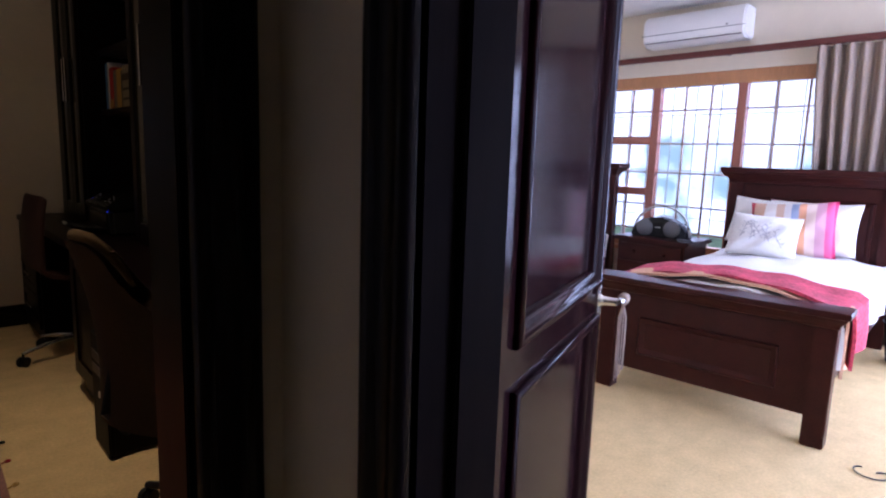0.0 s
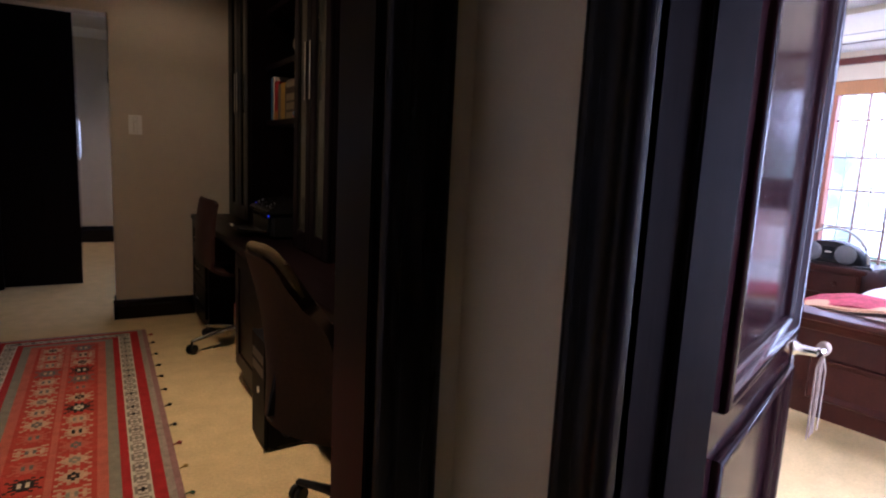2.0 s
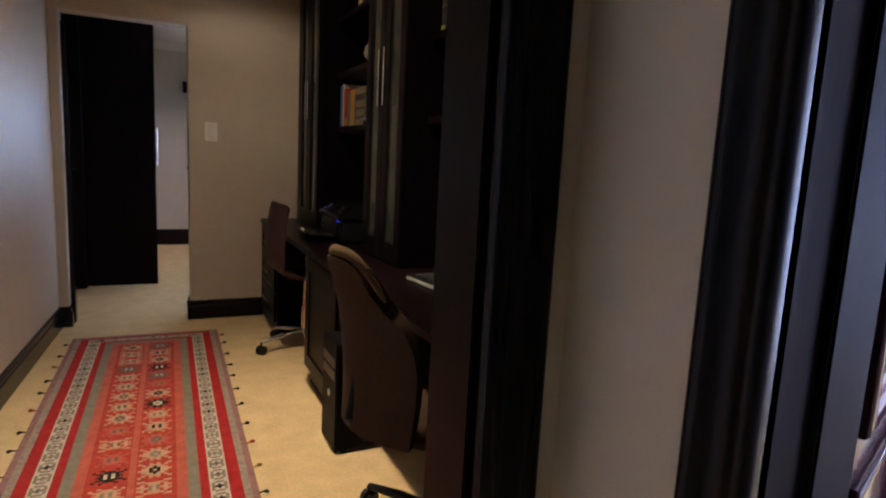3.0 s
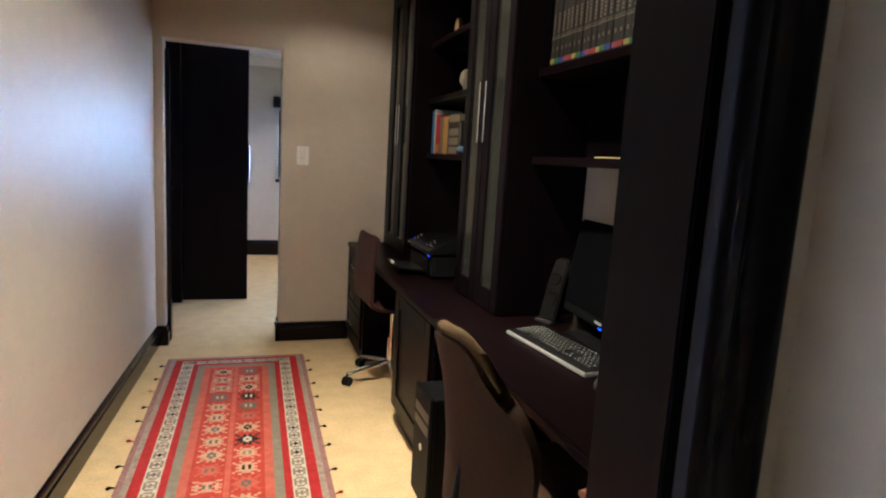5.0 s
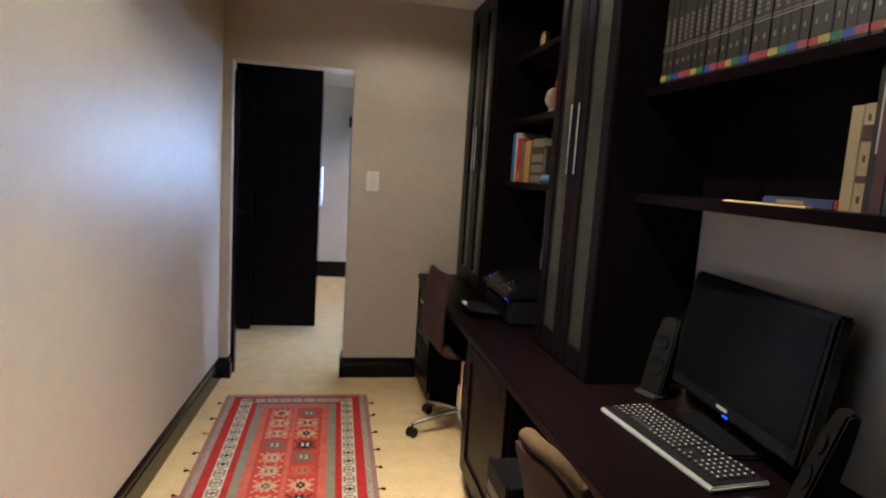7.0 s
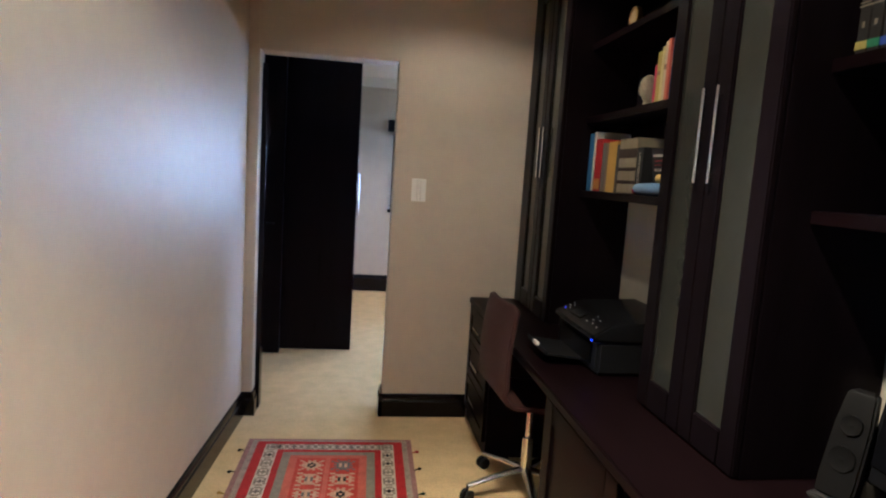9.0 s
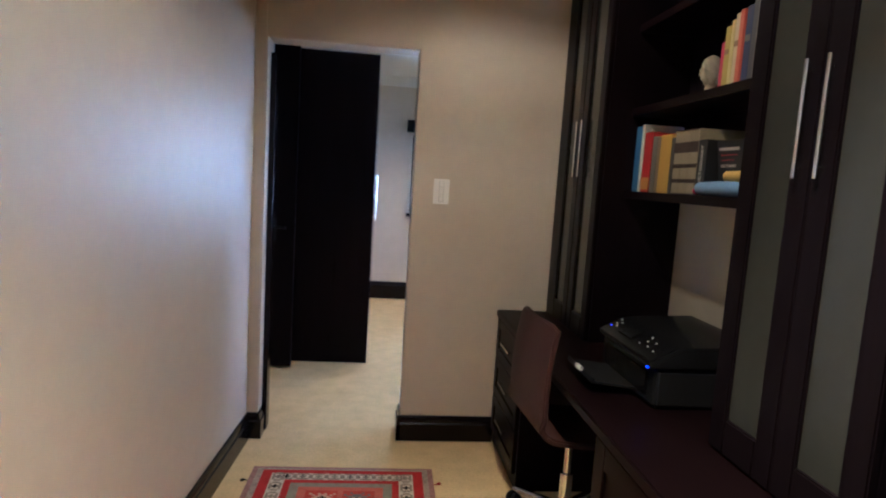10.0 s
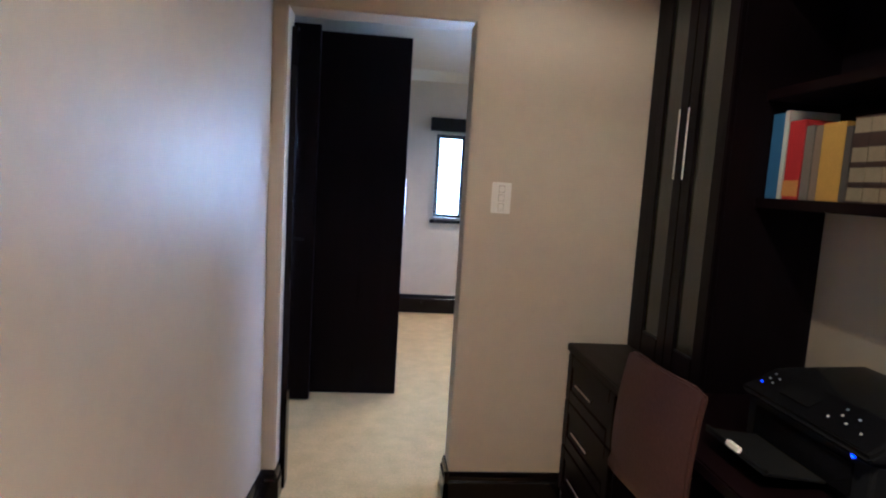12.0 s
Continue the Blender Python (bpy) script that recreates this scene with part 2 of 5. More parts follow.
part("jamb", B((1.53, 1.698, DY0, DY0 + 0.018, 0, 2.06)), M_DOOR, cas2, bevel=0.002)
part("head", B((1.53, 1.698, DY0, DY1, 2.04, 2.06), (1.524, 1.5445, DY0 - 0.07, 1.203, 2.06, 2.14)), M_DOOR, cas2, bevel=0.002)


def skirting(name, x0, y0, x1, y1, side, h=0.14):
    """A moulded board along a wall from one point to another; side: +1 to the left of the way."""
    L = math.hypot(x1 - x0, y1 - y0)
    s = side
    bm = bmesh.new()
    prof = [(0, 0), (0.020 * s, 0), (0.020 * s, h - 0.045), (0.014 * s, h - 0.037), (0.014 * s, h - 0.022), (0.009 * s, h - 0.008), (0.004 * s, h), (0, h)]
    rings(bm, [[(t, a, b) for a, b in prof] for t in (0, L)])
    ob = structure(name, bm, M_SKIRT, "dark varnished moulded timber skirting board", "skirting board")
    ob.matrix_basis = pose(x0, y0, 0, 0, 0, math.degrees(math.atan2(y1 - y0, x1 - x0)))
    return ob


def on_left(y):
    return 0.367 - (5.376 - y) * math.tan(radians(LEAN_L))


# unseen walls set far back to weaken daylight bouncing in the hall
structure("wall_west_hall", B((-2.6, -2.5, -3.1, 1.50, 0, H), (-2.5, 0.02, 1.50, 1.60, 0, H)), M_WALL, "plain beige hall wall out of view", "wall")
skirting("baseboard_west", on_left(1.6), 1.6, on_left(5.376), 5.376, -1)
skirting("baseboard_north_west", on_left(5.376), Y_END, OX0 + 0.0, Y_END, -1)
skirting("baseboard_doorway_west", OX0, Y_END - 0.02, OX0, Y_BACK, -1)
skirting("baseboard_north", OX1 - 0.02, Y_END, 1.70, Y_END, -1)
skirting("baseboard_doorway_east", OX1, Y_END - 0.02, OX1, Y_BACK, 1)

# far room
FY = 9.18
FX0, FX1, FZ0, FZ1 = 1.365, 2.32, 1.03, 1.92
structure("wall_far_north", B((-2.4, FX0, FY, FY + 0.16, 0, H), (FX1, 3.6, FY, FY + 0.16, 0, H), (FX0, FX1, FY, FY + 0.16, 0, FZ0), (FX0, FX1, FY, FY + 0.16, FZ1, H)), M_WALL,
          "beige painted wall with a window", "wall")
structure("wall_far_west", B((-2.5, -2.4, Y_END, FY + 0.16, 0, H)), M_WALL, "beige painted wall", "wall")
# this side is unseen; its opening is added to let daylight in
structure("wall_far_east", B((3.6, 3.7, 5.541, FY + 0.16, 0, 0.9), (3.6, 3.7, 5.541, FY + 0.16, 2.0, H), (3.6, 3.7, 5.541, 6.3, 0.9, 2.0), (3.6, 3.7, 7.7, FY + 0.16, 0.9, 2.0)), M_WALL,
          "beige painted wall out of view with an added opening for daylight", "wall")
skirting("baseboard_far_north", -2.0, FY, 3.4, FY, -1, 0.20)
bm = bmesh.new()
rings(bm, [[(x, FY - 0.09, H), (x, FY - 0.075, H - 0.03), (x, FY - 0.03, H - 0.075), (x, FY, H - 0.10), (x, FY, H)] for x in (-2.4, 3.6)])
structure("trim_cornice_far", bm, M_CEIL, "white coved plaster cornice", "cornice")

# bedroom
WX = 6.20
WY0, WY1, WZ0, WZ1 = 1.55, 4.30, 0.45, 2.0
structure("wall_bedroom_east", B((WX, WX + 0.2, WY1, 4.9, 0, H), (WX, WX + 0.2, 1.22, WY0, 0, H), (WX, WX + 0.2, WY0, WY1, 0, WZ0), (WX, WX + 0.2, WY0, WY1, WZ1, H),
          (WX, WX + 0.2, -3.0, -0.5, 0, H), (WX, WX + 0.2, -0.5, 1.22, 2.05, H)), M_WALL_BED, "cream bedroom wall with a wide window and a glazed door", "wall")
structure("wall_bedroom_north", B((2.30, WX + 0.2, 4.8, 4.9, 0, H)), M_WALL_BED, "cream bedroom wall", "wall")
structure("wall_bedroom_west", B((2.44, 2.45, 1.62, 4.8, 0, H)), M_WALL_BED, "cream bedroom wall backing the desk unit", "wall")
structure("wall_bedroom_south", B((1.70, 3.3, -1.3, -1.2, 0, H), (5.9, WX + 0.2, -1.3, -1.2, 0, H), (3.3, 5.9, -1.3, -1.2, 2.1, H)), M_WALL_BED, "cream bedroom wall with a wide opening to the garden", "wall")


# ---- study: built-in desk unit ----
XB = 2.338


def bar_handle(parent, x, y, z, length, along="z", out=-1):
    bm = bmesh.new()
    h = length / 2
    if along == "z":
        tube(bm, [(x + out * 0.015, y, z - h), (x + out * 0.015, y, z + h)], 0.006, 10)
        for s in (-1, 1):
            tube(bm, [(x, y, z + s * (h - 0.025)), (x + out * 0.015, y, z + s * (h - 0.025))], 0.0035, 8)
    else:
        tube(bm, [(x + out * 0.015, y - h, z), (x + out * 0.015, y + h, z)], 0.005, 10)
        for s in (-1, 1):
            tube(bm, [(x, y + s * (h - 0.02), z), (x + out * 0.015, y + s * (h - 0.02), z)], 0.0035, 8)
    return part("handle", bm, M_CHROME, parent, "brushed steel bar handle", smooth=50)


def shaker(parent, name, x, y0, y1, z0, z1, stile=0.07, label=""):
    """A framed flat-panel front that faces -x; its outer face lies at x."""
    t = 0.02
    bm = B((x, x + t, y0, y0 + stile, z0, z1), (x, x + t, y1 - stile, y1, z0, z1), (x, x + t, y0 + stile, y1 - stile, z0, z0 + stile), (x, x + t, y0 + stile, y1 - stile, z1 - stile, z1))
    d = part(name, bm, M_DESK, parent, label, bevel=0.0025)
    part("panel", B((x + 0.009, x + t, y0 + stile - 0.004, y1 - stile + 0.004, z0 + stile - 0.004, z1 - stile + 0.004)), M_DESK, d)
    return d


worktop = thing("desk_worktop", "long dark stained wooden worktop of the built-in desk", "desk")
part("top", B((1.682, XB, 1.657, 5.372, 0.716, 0.752)), M_DESK, worktop, bevel=0.005)
part("support_panel", B((1.78, 2.30, 1.657, 1.685, 0.0, 0.716)), M_DARK, worktop, bevel=0.002)
part("back_panel", B((2.18, 2.20, 1.685, 3.27, 0.25, 0.716)), M_BEDWOOD, worktop, bevel=0.002)

dc = thing("drawer_cabinet", "dark wooden cabinet of three drawers under the desk end", "drawer cabinet")
part("body", B((1.712, 2.32, 4.83, 5.372, 0.0, 0.714)), M_DARK, dc, bevel=0.002)
for z0, z1 in ((0.503, 0.708), (0.293, 0.497), (0.083, 0.287)):
    d = shaker(dc, "drawer", 1.690, 4.835, 5.366, z0, z1, 0.05)
    bar_handle(d, 1.699, 5.135, (z0 + z1) / 2 - 0.004, 0.19, "y")

cup = thing("desk_cupboard", "dark wooden cupboard with a framed panel door under the desk", "cupboard")
part("body", B((1.712, 2.32, 3.275, 3.885, 0.10, 0.714)), M_DARK, cup, bevel=0.002)
part("plinth", B((1.725, 2.30, 3.29, 3.87, 0.0, 0.10)), M_DARK, cup, bevel=0.002)
shaker(cup, "door", 1.690, 3.28, 3.88, 0.105, 0.71, 0.075, "dark framed panel door")


def glazed_tower(y0, y1, label):
    """A tall dark cabinet with two doors of frosted glass, standing on the worktop."""
    c = thing("display_cabinet", label, "cabinet", group="tall glazed desk cabinets")
    xf, z0, z1 = 1.952, 0.7525, 2.535
    part("side_panel", B((xf + 0.022, XB, y0, y0 + 0.022, z0, z1)), M_DARK, c, bevel=0.002)
    part("side_panel", B((xf + 0.022, XB, y1 - 0.022, y1, z0, z1)), M_DARK, c, bevel=0.002)
    part("back", B((XB - 0.012, XB, y0 + 0.022, y1 - 0.022, z0, z1)), M_DARK, c)
    part("base", B((xf + 0.022, XB - 0.012, y0 + 0.022, y1 - 0.022, z0, z0 + 0.02)), M_DARK, c)
    part("top", B((xf + 0.022, XB - 0.012, y0 + 0.022, y1 - 0.022, z1 - 0.02, z1)), M_DARK, c)
    mid = (y0 + y1) / 2
    for a, b, hy in ((y0, mid - 0.0015, mid - 0.034), (mid + 0.0015, y1, mid + 0.034)):
        s = 0.067
        bm = B((xf, xf + 0.022, a, a + s, z0 + 0.004, z1), (xf, xf + 0.022, b - s, b, z0 + 0.004, z1),
               (xf, xf + 0.022, a + s, b - s, z0 + 0.004, z0 + 0.10), (xf, xf + 0.022, a + s, b - s, z1 - 0.10, z1))
        d = part("door", bm, M_DARK, c, bevel=0.004)
        part("glass_panel", B((xf + 0.010, xf + 0.016, a + s - 0.005, b - s + 0.005, z0 + 0.095, z1 - 0.095)), M_FROST, d, "frosted grey-green glass")
        bar_handle(d, xf, hy, 1.619, 0.262)
    return c


glazed_tower(3.212, 3.734, "tall dark cabinet with frosted glass doors beside the monitor")
glazed_tower(4.757, 5.300, "tall dark cabinet with frosted glass doors against the end wall")


def shelf_bay(y0, y1, xf, label, lower):
    """Open shelves between two tall cabinets, with a back panel above the lowest shelf."""
    c = thing("open_bookshelf", label, "bookshelf", group="open desk shelves")
    part("back", B((XB - 0.014, XB - 0.002, y0, y1, lower - 0.03, 2.535)), M_DARK, c)
    for z in (lower, lower + 0.352, lower + 0.70):
        part("shelf", B((xf, XB - 0.014, y0, y1, z - 0.032, z)), M_DESK, c, bevel=0.002)
    part("top", B((xf, XB - 0.014, y0, y1, 2.505, 2.535)), M_DARK, c, bevel=0.002)
    part("facing_strip", B((xf - 0.002, xf + 0.02, y0, y0 + 0.045, lower, 2.50)), M_DESK, c, bevel=0.002)
    return c


shelf_bay(3.736, 4.755, 2.075, "open dark wooden shelves with books above the printer", 1.436)
shelf_bay(1.657, 3.210, 2.07, "open dark wooden shelves with an encyclopedia set above the monitor", 1.436)
structure("trim_cabinet_filler", B((1.955, 2.30, 5.3015, 5.374, 0.7525, 2.535)), M_DARK, "narrow dark wooden filler strip against the end wall", "filler strip", 0.002)
structure("trim_desk_end_panel", B((1.428, XB, 1.622, 1.655, 0, 2.535)), M_DARK, "dark wooden end panel of the desk unit", "end panel", 0.002)


# ---- rug ----
M_RUGRED = mat("rug_red_wool", (0.40, 0.030, 0.022), 0.95, var=0.25, scale=25, bump=0.9, bscale=420, spec=0.1)
M_RUGFIELD = mat("rug_field_wool", (0.46, 0.060, 0.030), 0.95, var=0.30, scale=20, bump=0.9, bscale=420, spec=0.1)
M_RUGSALMON = mat("rug_salmon_wool", (0.52, 0.13, 0.075), 0.95, var=0.25, scale=20, bump=0.9, bscale=420, spec=0.1)
M_RUGGREEN = mat("rug_grey_green_wool", (0.26, 0.23, 0.17), 0.95, var=0.25, scale=30, bump=0.9, bscale=420, spec=0.1)
M_RUGMAUVE = mat("rug_mauve_wool", (0.32, 0.17, 0.15), 0.95, var=0.35, scale=40, bump=0.9, bscale=420, spec=0.1)
M_RUGWHITE = mat("rug_cream_wool", (0.60, 0.52, 0.40), 0.95, var=0.2, scale=30, bump=0.9, bscale=420, spec=0.1)
M_RUGDARK = mat("rug_dark_wool", (0.035, 0.028, 0.026), 0.95, var=0.25, scale=30, bump=0.9, bscale=420, spec=0.1)

M_RUGBROWN = mat("rug_brown_wool", (0.17, 0.14, 0.125), 0.95, var=0.3, scale=30, bump=0.9, bscale=420, spec=0.1)
M_RUGPALE = mat("rug_pale_wool", (0.55, 0.34, 0.21), 0.95, var=0.3, scale=40, bump=0.9, bscale=420, spec=0.1)
M_RUGTAN = mat("rug_tan_wool", (0.27, 0.22, 0.17), 0.95, var=0.4, scale=60, bump=0.9, bscale=420, spec=0.1)
RW, RL = 0.86, 2.72
rug = thing("rug", "long red woven kilim runner with cream bands on the carpet", "rug", pose(0.884, 3.675, 0.0, 0, 0, -1.0))


def ring_band(a, b, la, lb, z0=0.001, z1=0.007):
    w, l, wi, li = RW / 2 - a, RL / 2 - la, RW / 2 - b, RL / 2 - lb
    return B((-w, -wi, -l, l, z0, z1), (wi, w, -l, l, z0, z1), (-wi, wi, -l, -li, z0, z1), (-wi, wi, li, l, z0, z1))


part("border", ring_band(0.0, 0.024, 0.0, 0.014), M_RUGMAUVE, rug, "mauve woven edge")
part("band", ring_band(0.024, 0.052, 0.014, 0.03), mat("rug_taupe_wool", (0.36, 0.28, 0.22), 0.95, var=0.5, scale=60, bump=0.9, bscale=420, spec=0.1), rug, "speckled taupe band")
part("band", ring_band(0.052, 0.098, 0.03, 0.062), M_RUGRED, rug, "plain red band")
part("band", ring_band(0.098, 0.165, 0.062, 0.122), M_RUGWHITE, rug, "cream patterned band")
part("band", ring_band(0.165, 0.197, 0.122, 0.15), M_RUGRED, rug, "plain red band")
part("band", ring_band(0.197, 0.238, 0.15, 0.185), M_RUGGREEN, rug, "grey-green band")
part("band", ring_band(0.238, 0.276, 0.185, 0.215), M_RUGSALMON, rug, "salmon band")
part("field", B((-RW / 2 + 0.276, RW / 2 - 0.276, -RL / 2 + 0.215, RL / 2 - 0.215, 0.001, 0.007)), M_RUGFIELD, rug, "red field")
part("middle_stripe", B((-0.012, 0.012, -RL / 2 + 0.215, RL / 2 - 0.215, 0.0072, 0.0078)), M_RUGSALMON, rug)

TURTLE = ("..#...#..", "#..###..#", ".#######.", "..#o#o#..", ".##o#o##.", "..#o#o#..", ".#######.", "#..###..#", "..#...#..")
STAR = ("#..#.#..#", ".#.###.#.", "..##o##..", ".##ooo##.", "###o#o###", ".##ooo##.", "..##o##..", ".#.###.#.", "#..#.#..#")
HOOK = ("##.....##", "..#####..", ".#.###.#.", "##.o#o.##", ".##o#o##.", "##.o#o.##", ".#.###.#.", "..#####..", "##.....##")


def motif_mesh(rows, char, size, material):
    bm = bmesh.new()
    s = size / len(rows[0])
    for j, row in enumerate(rows):
        for i, ch in enumerate(row):
            if ch == char:
                x, y = (i - len(row) / 2) * s, (len(rows) / 2 - j - 1) * s
                box(bm, x, x + s, y, y + s, 0, 0.001)
    return mesh_of(bm, material)


kinds = []
for rows in (TURTLE, STAR, HOOK):
    kinds.append([(motif_mesh(rows, "#", 0.118, a), motif_mesh(rows, "o", 0.118, b)) for a, b in
                  ((M_RUGDARK, M_RUGWHITE), (M_RUGPALE, M_RUGBROWN), (M_RUGPALE, M_RUGDARK), (M_RUGSALMON, M_RUGBROWN), (M_RUGBROWN, M_RUGPALE), (M_RUGPALE, M_RUGGREEN))])
rnd = random.Random(5)
for col in (-0.077, 0.077):
    for k in range(17):
        fig, inner = rnd.choice(rnd.choice(kinds))
        y = -RL / 2 + 0.285 + k * 0.134
        a = new("motif", fig)
        a.parent, a.matrix_basis = rug, Matrix.LocRotScale((col, y, 0.0072), None, (1, rnd.uniform(0.85, 1.05), 1))
        b = new("motif_core", inner)
        b.parent = a
        a["kind"] = b["kind"] = "stuff"
BUD = (".###.", "#...#", "#.o.#", "#ooo#", "#.o.#", "#...#", ".###.")
bud = [(motif_mesh(BUD, "#", 0.054, M_RUGTAN), motif_mesh(BUD, "o", 0.054, c)) for c in (M_RUGDARK, M_RUGGREEN, M_RUGBROWN)]
for side in (-1, 1):
    for k in range(30):
        y = -RL / 2 + 0.10 + k * 0.087
        fig, inner = bud[rnd.randrange(3)]
        a = new("motif", fig)
        a.parent, a.matrix_basis = rug, pose(side * (RW / 2 - 0.1315), y, 0.0072)
        b = new("motif_core", inner)
        b.parent = a
        a["kind"] = b["kind"] = "stuff"
for side in (-1, 1):
    for k in range(8):
        fig, inner = bud[rnd.randrange(3)]
        a = new("motif", fig)
        a.parent, a.matrix_basis = rug, pose(-0.26 + k * 0.074, side * (RL / 2 - 0.092), 0.0072, 0, 0, 90)
        b = new("motif_core", inner)
        b.parent = a
        a["kind"] = b["kind"] = "stuff"
M_TASSEL = [mat("tassel_wool_" + n, c, 0.95, var=0.3, scale=60, spec=0.1) for n, c in (("black", (0.02, 0.02, 0.02)), ("red", (0.35, 0.03, 0.03)), ("mustard", (0.42, 0.27, 0.06)), ("green", (0.03, 0.07, 0.04)))]
for side in (-1, 1):
    for k in range(13):
        bm = bmesh.new()
        y, a = -RL / 2 + 0.12 + k * 0.205 + rnd.uniform(-0.02, 0.02), rnd.uniform(-0.5, 0.5)
        x = side * RW / 2
        tube(bm, [(x - side * 0.004, y, 0.005), (x + side * 0.014, y + 0.008 * a, 0.010), (x + side * 0.022, y + 0.02 * a, 0.010), (x + side * 0.032, y + 0.03 * a, 0.007)], [0.002, 0.003, 0.007, 0.005], 8)
        part("tassel", bm, M_TASSEL[(k * 3 + (side > 0)) % 4 if rnd.random() < 0.5 else 0], rug)


# ---- next room: wardrobe, open door, window with a blind ----
ward = thing("wardrobe", "tall dark wooden built-in wardrobe with bar handles", "wardrobe", pose(0.402, 6.72, 0))
part("body", B((0.0, 0.545, 0.0, 1.75, 0.09, 2.28)), M_DARK, ward, bevel=0.003)
part("plinth", B((0.0, 0.52, 0.015, 1.75, 0.0, 0.09)), M_DARK, ward, bevel=0.002)
for k in range(4):
    y = 0.004 + k * 0.437
    d = part("door", B((0.546, 0.568, y, y + 0.433, 0.10, 2.27)), M_DOOR, ward, bevel=0.002)
    bar_handle(d, 0.568, y + (0.05 if k % 2 else 0.38), 1.25, 0.36, "z", 1)
part("end_panel", B((-0.13, 0.57, -0.020, -0.001, 0.0, 2.30)), M_DARK, ward, bevel=0.002)

leaf = thing("door_passage", "dark wooden door leaf folded back beside the wardrobe", "door", pose(0.25, 6.545, 0), kind="structure")
part("leaf", B((0.0, 0.175, 0.0, 0.045, 0.012, 2.30)), M_DARK, leaf, bevel=0.003)
part("lock_plate", B((0.02, 0.045, -0.003, 0.0, 0.93, 1.10)), M_BLACK, leaf)
bm = bmesh.new()
tube(bm, [(0.032, -0.002, 1.03), (0.032, -0.04, 1.03), (0.05, -0.045, 1.03), (0.12, -0.045, 1.028)], 0.008, 10)
part("door_handle", bm, M_BLACK, leaf, "dark lever handle", smooth=60)
frm = thing("trim_far_doorway", "dark varnished timber frame at the back of the doorway", "door frame", kind="structure")
part("jamb", B((0.4255, 0.452, 5.47, 5.55, 0.0, 2.03)), M_SKIRT, frm, bevel=0.003)

wf = thing("window_far", "dark framed window of two lights in the far wall", "window", kind="structure")
M_WHITEGLOW = glow("bright_overcast_backdrop", (0.86, 0.93, 1.0), 2.4)
part("window_frame", B((FX0, FX0 + 0.045, FY + 0.04, FY + 0.10, FZ0, FZ1), (FX1 - 0.045, FX1, FY + 0.04, FY + 0.10, FZ0, FZ1), (FX0 + 0.045, FX1 - 0.045, FY + 0.04, FY + 0.10, FZ0, FZ0 + 0.045), (FX0 + 0.045, FX1 - 0.045, FY + 0.04, FY + 0.10, FZ1 - 0.045, FZ1)), M_SKIRT, wf, bevel=0.003)
part("mullion", B((1.635, 1.69, FY + 0.04, FY + 0.10, FZ0 + 0.045, FZ1 - 0.045)), M_SKIRT, wf, bevel=0.003)
for z in (1.36, 1.60):
    part("glazing_bar", B((FX0 + 0.045, FX1 - 0.045, FY + 0.062, FY + 0.078, z - 0.006, z + 0.006)), M_SKIRT, wf)
pane = part("pane", B((FX0 + 0.04, FX1 - 0.04, FY + 0.068, FY + 0.072, FZ0 + 0.04, FZ1 - 0.04)), M_GLASS, wf)
pane.visible_shadow = False
bl = thing("venetian_blind", "open slatted blind with pale slats and a dark wooden valance", "blind")
FC = (FX0 + FX1) / 2
part("valance", B((FX0 - 0.075, FX1 + 0.075, FY - 0.085, FY - 0.005, 1.945, 2.08)), M_SKIRT, bl, "dark wooden valance", bevel=0.004)
part("bottom_rail", B((FX0 - 0.035, FX1 + 0.035, FY - 0.062, FY - 0.018, 0.985, 1.02)), M_SKIRT, bl, bevel=0.004)
M_SLAT = mat("pale_blind_slats", (0.50, 0.50, 0.50), 0.4, var=0.08, scale=10)
slat0 = None
for k in range(22):
    z = 1.045 + k * 0.0405
    if slat0 is None:
        slat0 = part("slat", B((-0.505, 0.505, -0.022, 0.022, -0.0012, 0.0012)), M_SLAT, bl)
        slat0.matrix_basis = pose(FC, FY - 0.04, z, 4, 0, 0)
    else:
        again("slat", slat0, bl, pose(FC, FY - 0.04, z, 4, 0, 0))
for x in (FX0 + 0.02, FX1 - 0.02):
    bm = bmesh.new()
    tube(bm, [(x, FY - 0.064, 1.0), (x, FY - 0.064, 1.95)], 0.002, 6)
    part("cord", bm, M_WHITE, bl)
structure("backdrop_far", B((-1.0, 5.0, 12.0, 12.1, -0.5, 6.0)), M_WHITEGLOW, "pale bright daylight outside the small window", "backdrop")

# ---- light switch ----
sw = thing("light_switch", "white three-gang light switch plate on the wall", "light switch", pose(1.335, 5.375, 1.372))
part("plate", B((-0.042, 0.042, -0.008, 0.0, -0.066, 0.066)), M_WHITE, sw, bevel=0.003)
for dz in (-0.038, 0.0, 0.038):
    part("seam", B((-0.0125, 0.0125, -0.0086, -0.008, dz - 0.0145, dz + 0.0145)), mat("switch_gap", (0.36, 0.34, 0.30), 0.6), sw)
    part("rocker", B((-0.011, 0.011, -0.0125, -0.008, dz - 0.013, dz + 0.013)), M_WHITE, sw, bevel=0.002)


# ---- bedroom door ----
bd = thing("door_bedroom", "dark lacquered panelled door leaf standing open into the bedroom", "door", pose(1.708, 1.124, 0, 0, 0, 20.0), kind="structure")
LW = 0.690
part("stile", B((0, 0.075, 0, 0.045, 0.01, 2.04)), M_DOOR, bd)
part("stile", B((LW - 0.075, LW, 0, 0.045, 0.01, 2.04)), M_DOOR, bd)
for z0, z1 in ((0.01, 0.20), (0.84, 0.94), (1.93, 2.04)):
    part("rail", B((0.075, LW - 0.075, 0.0005, 0.0445, z0, z1)), M_DOOR, bd)


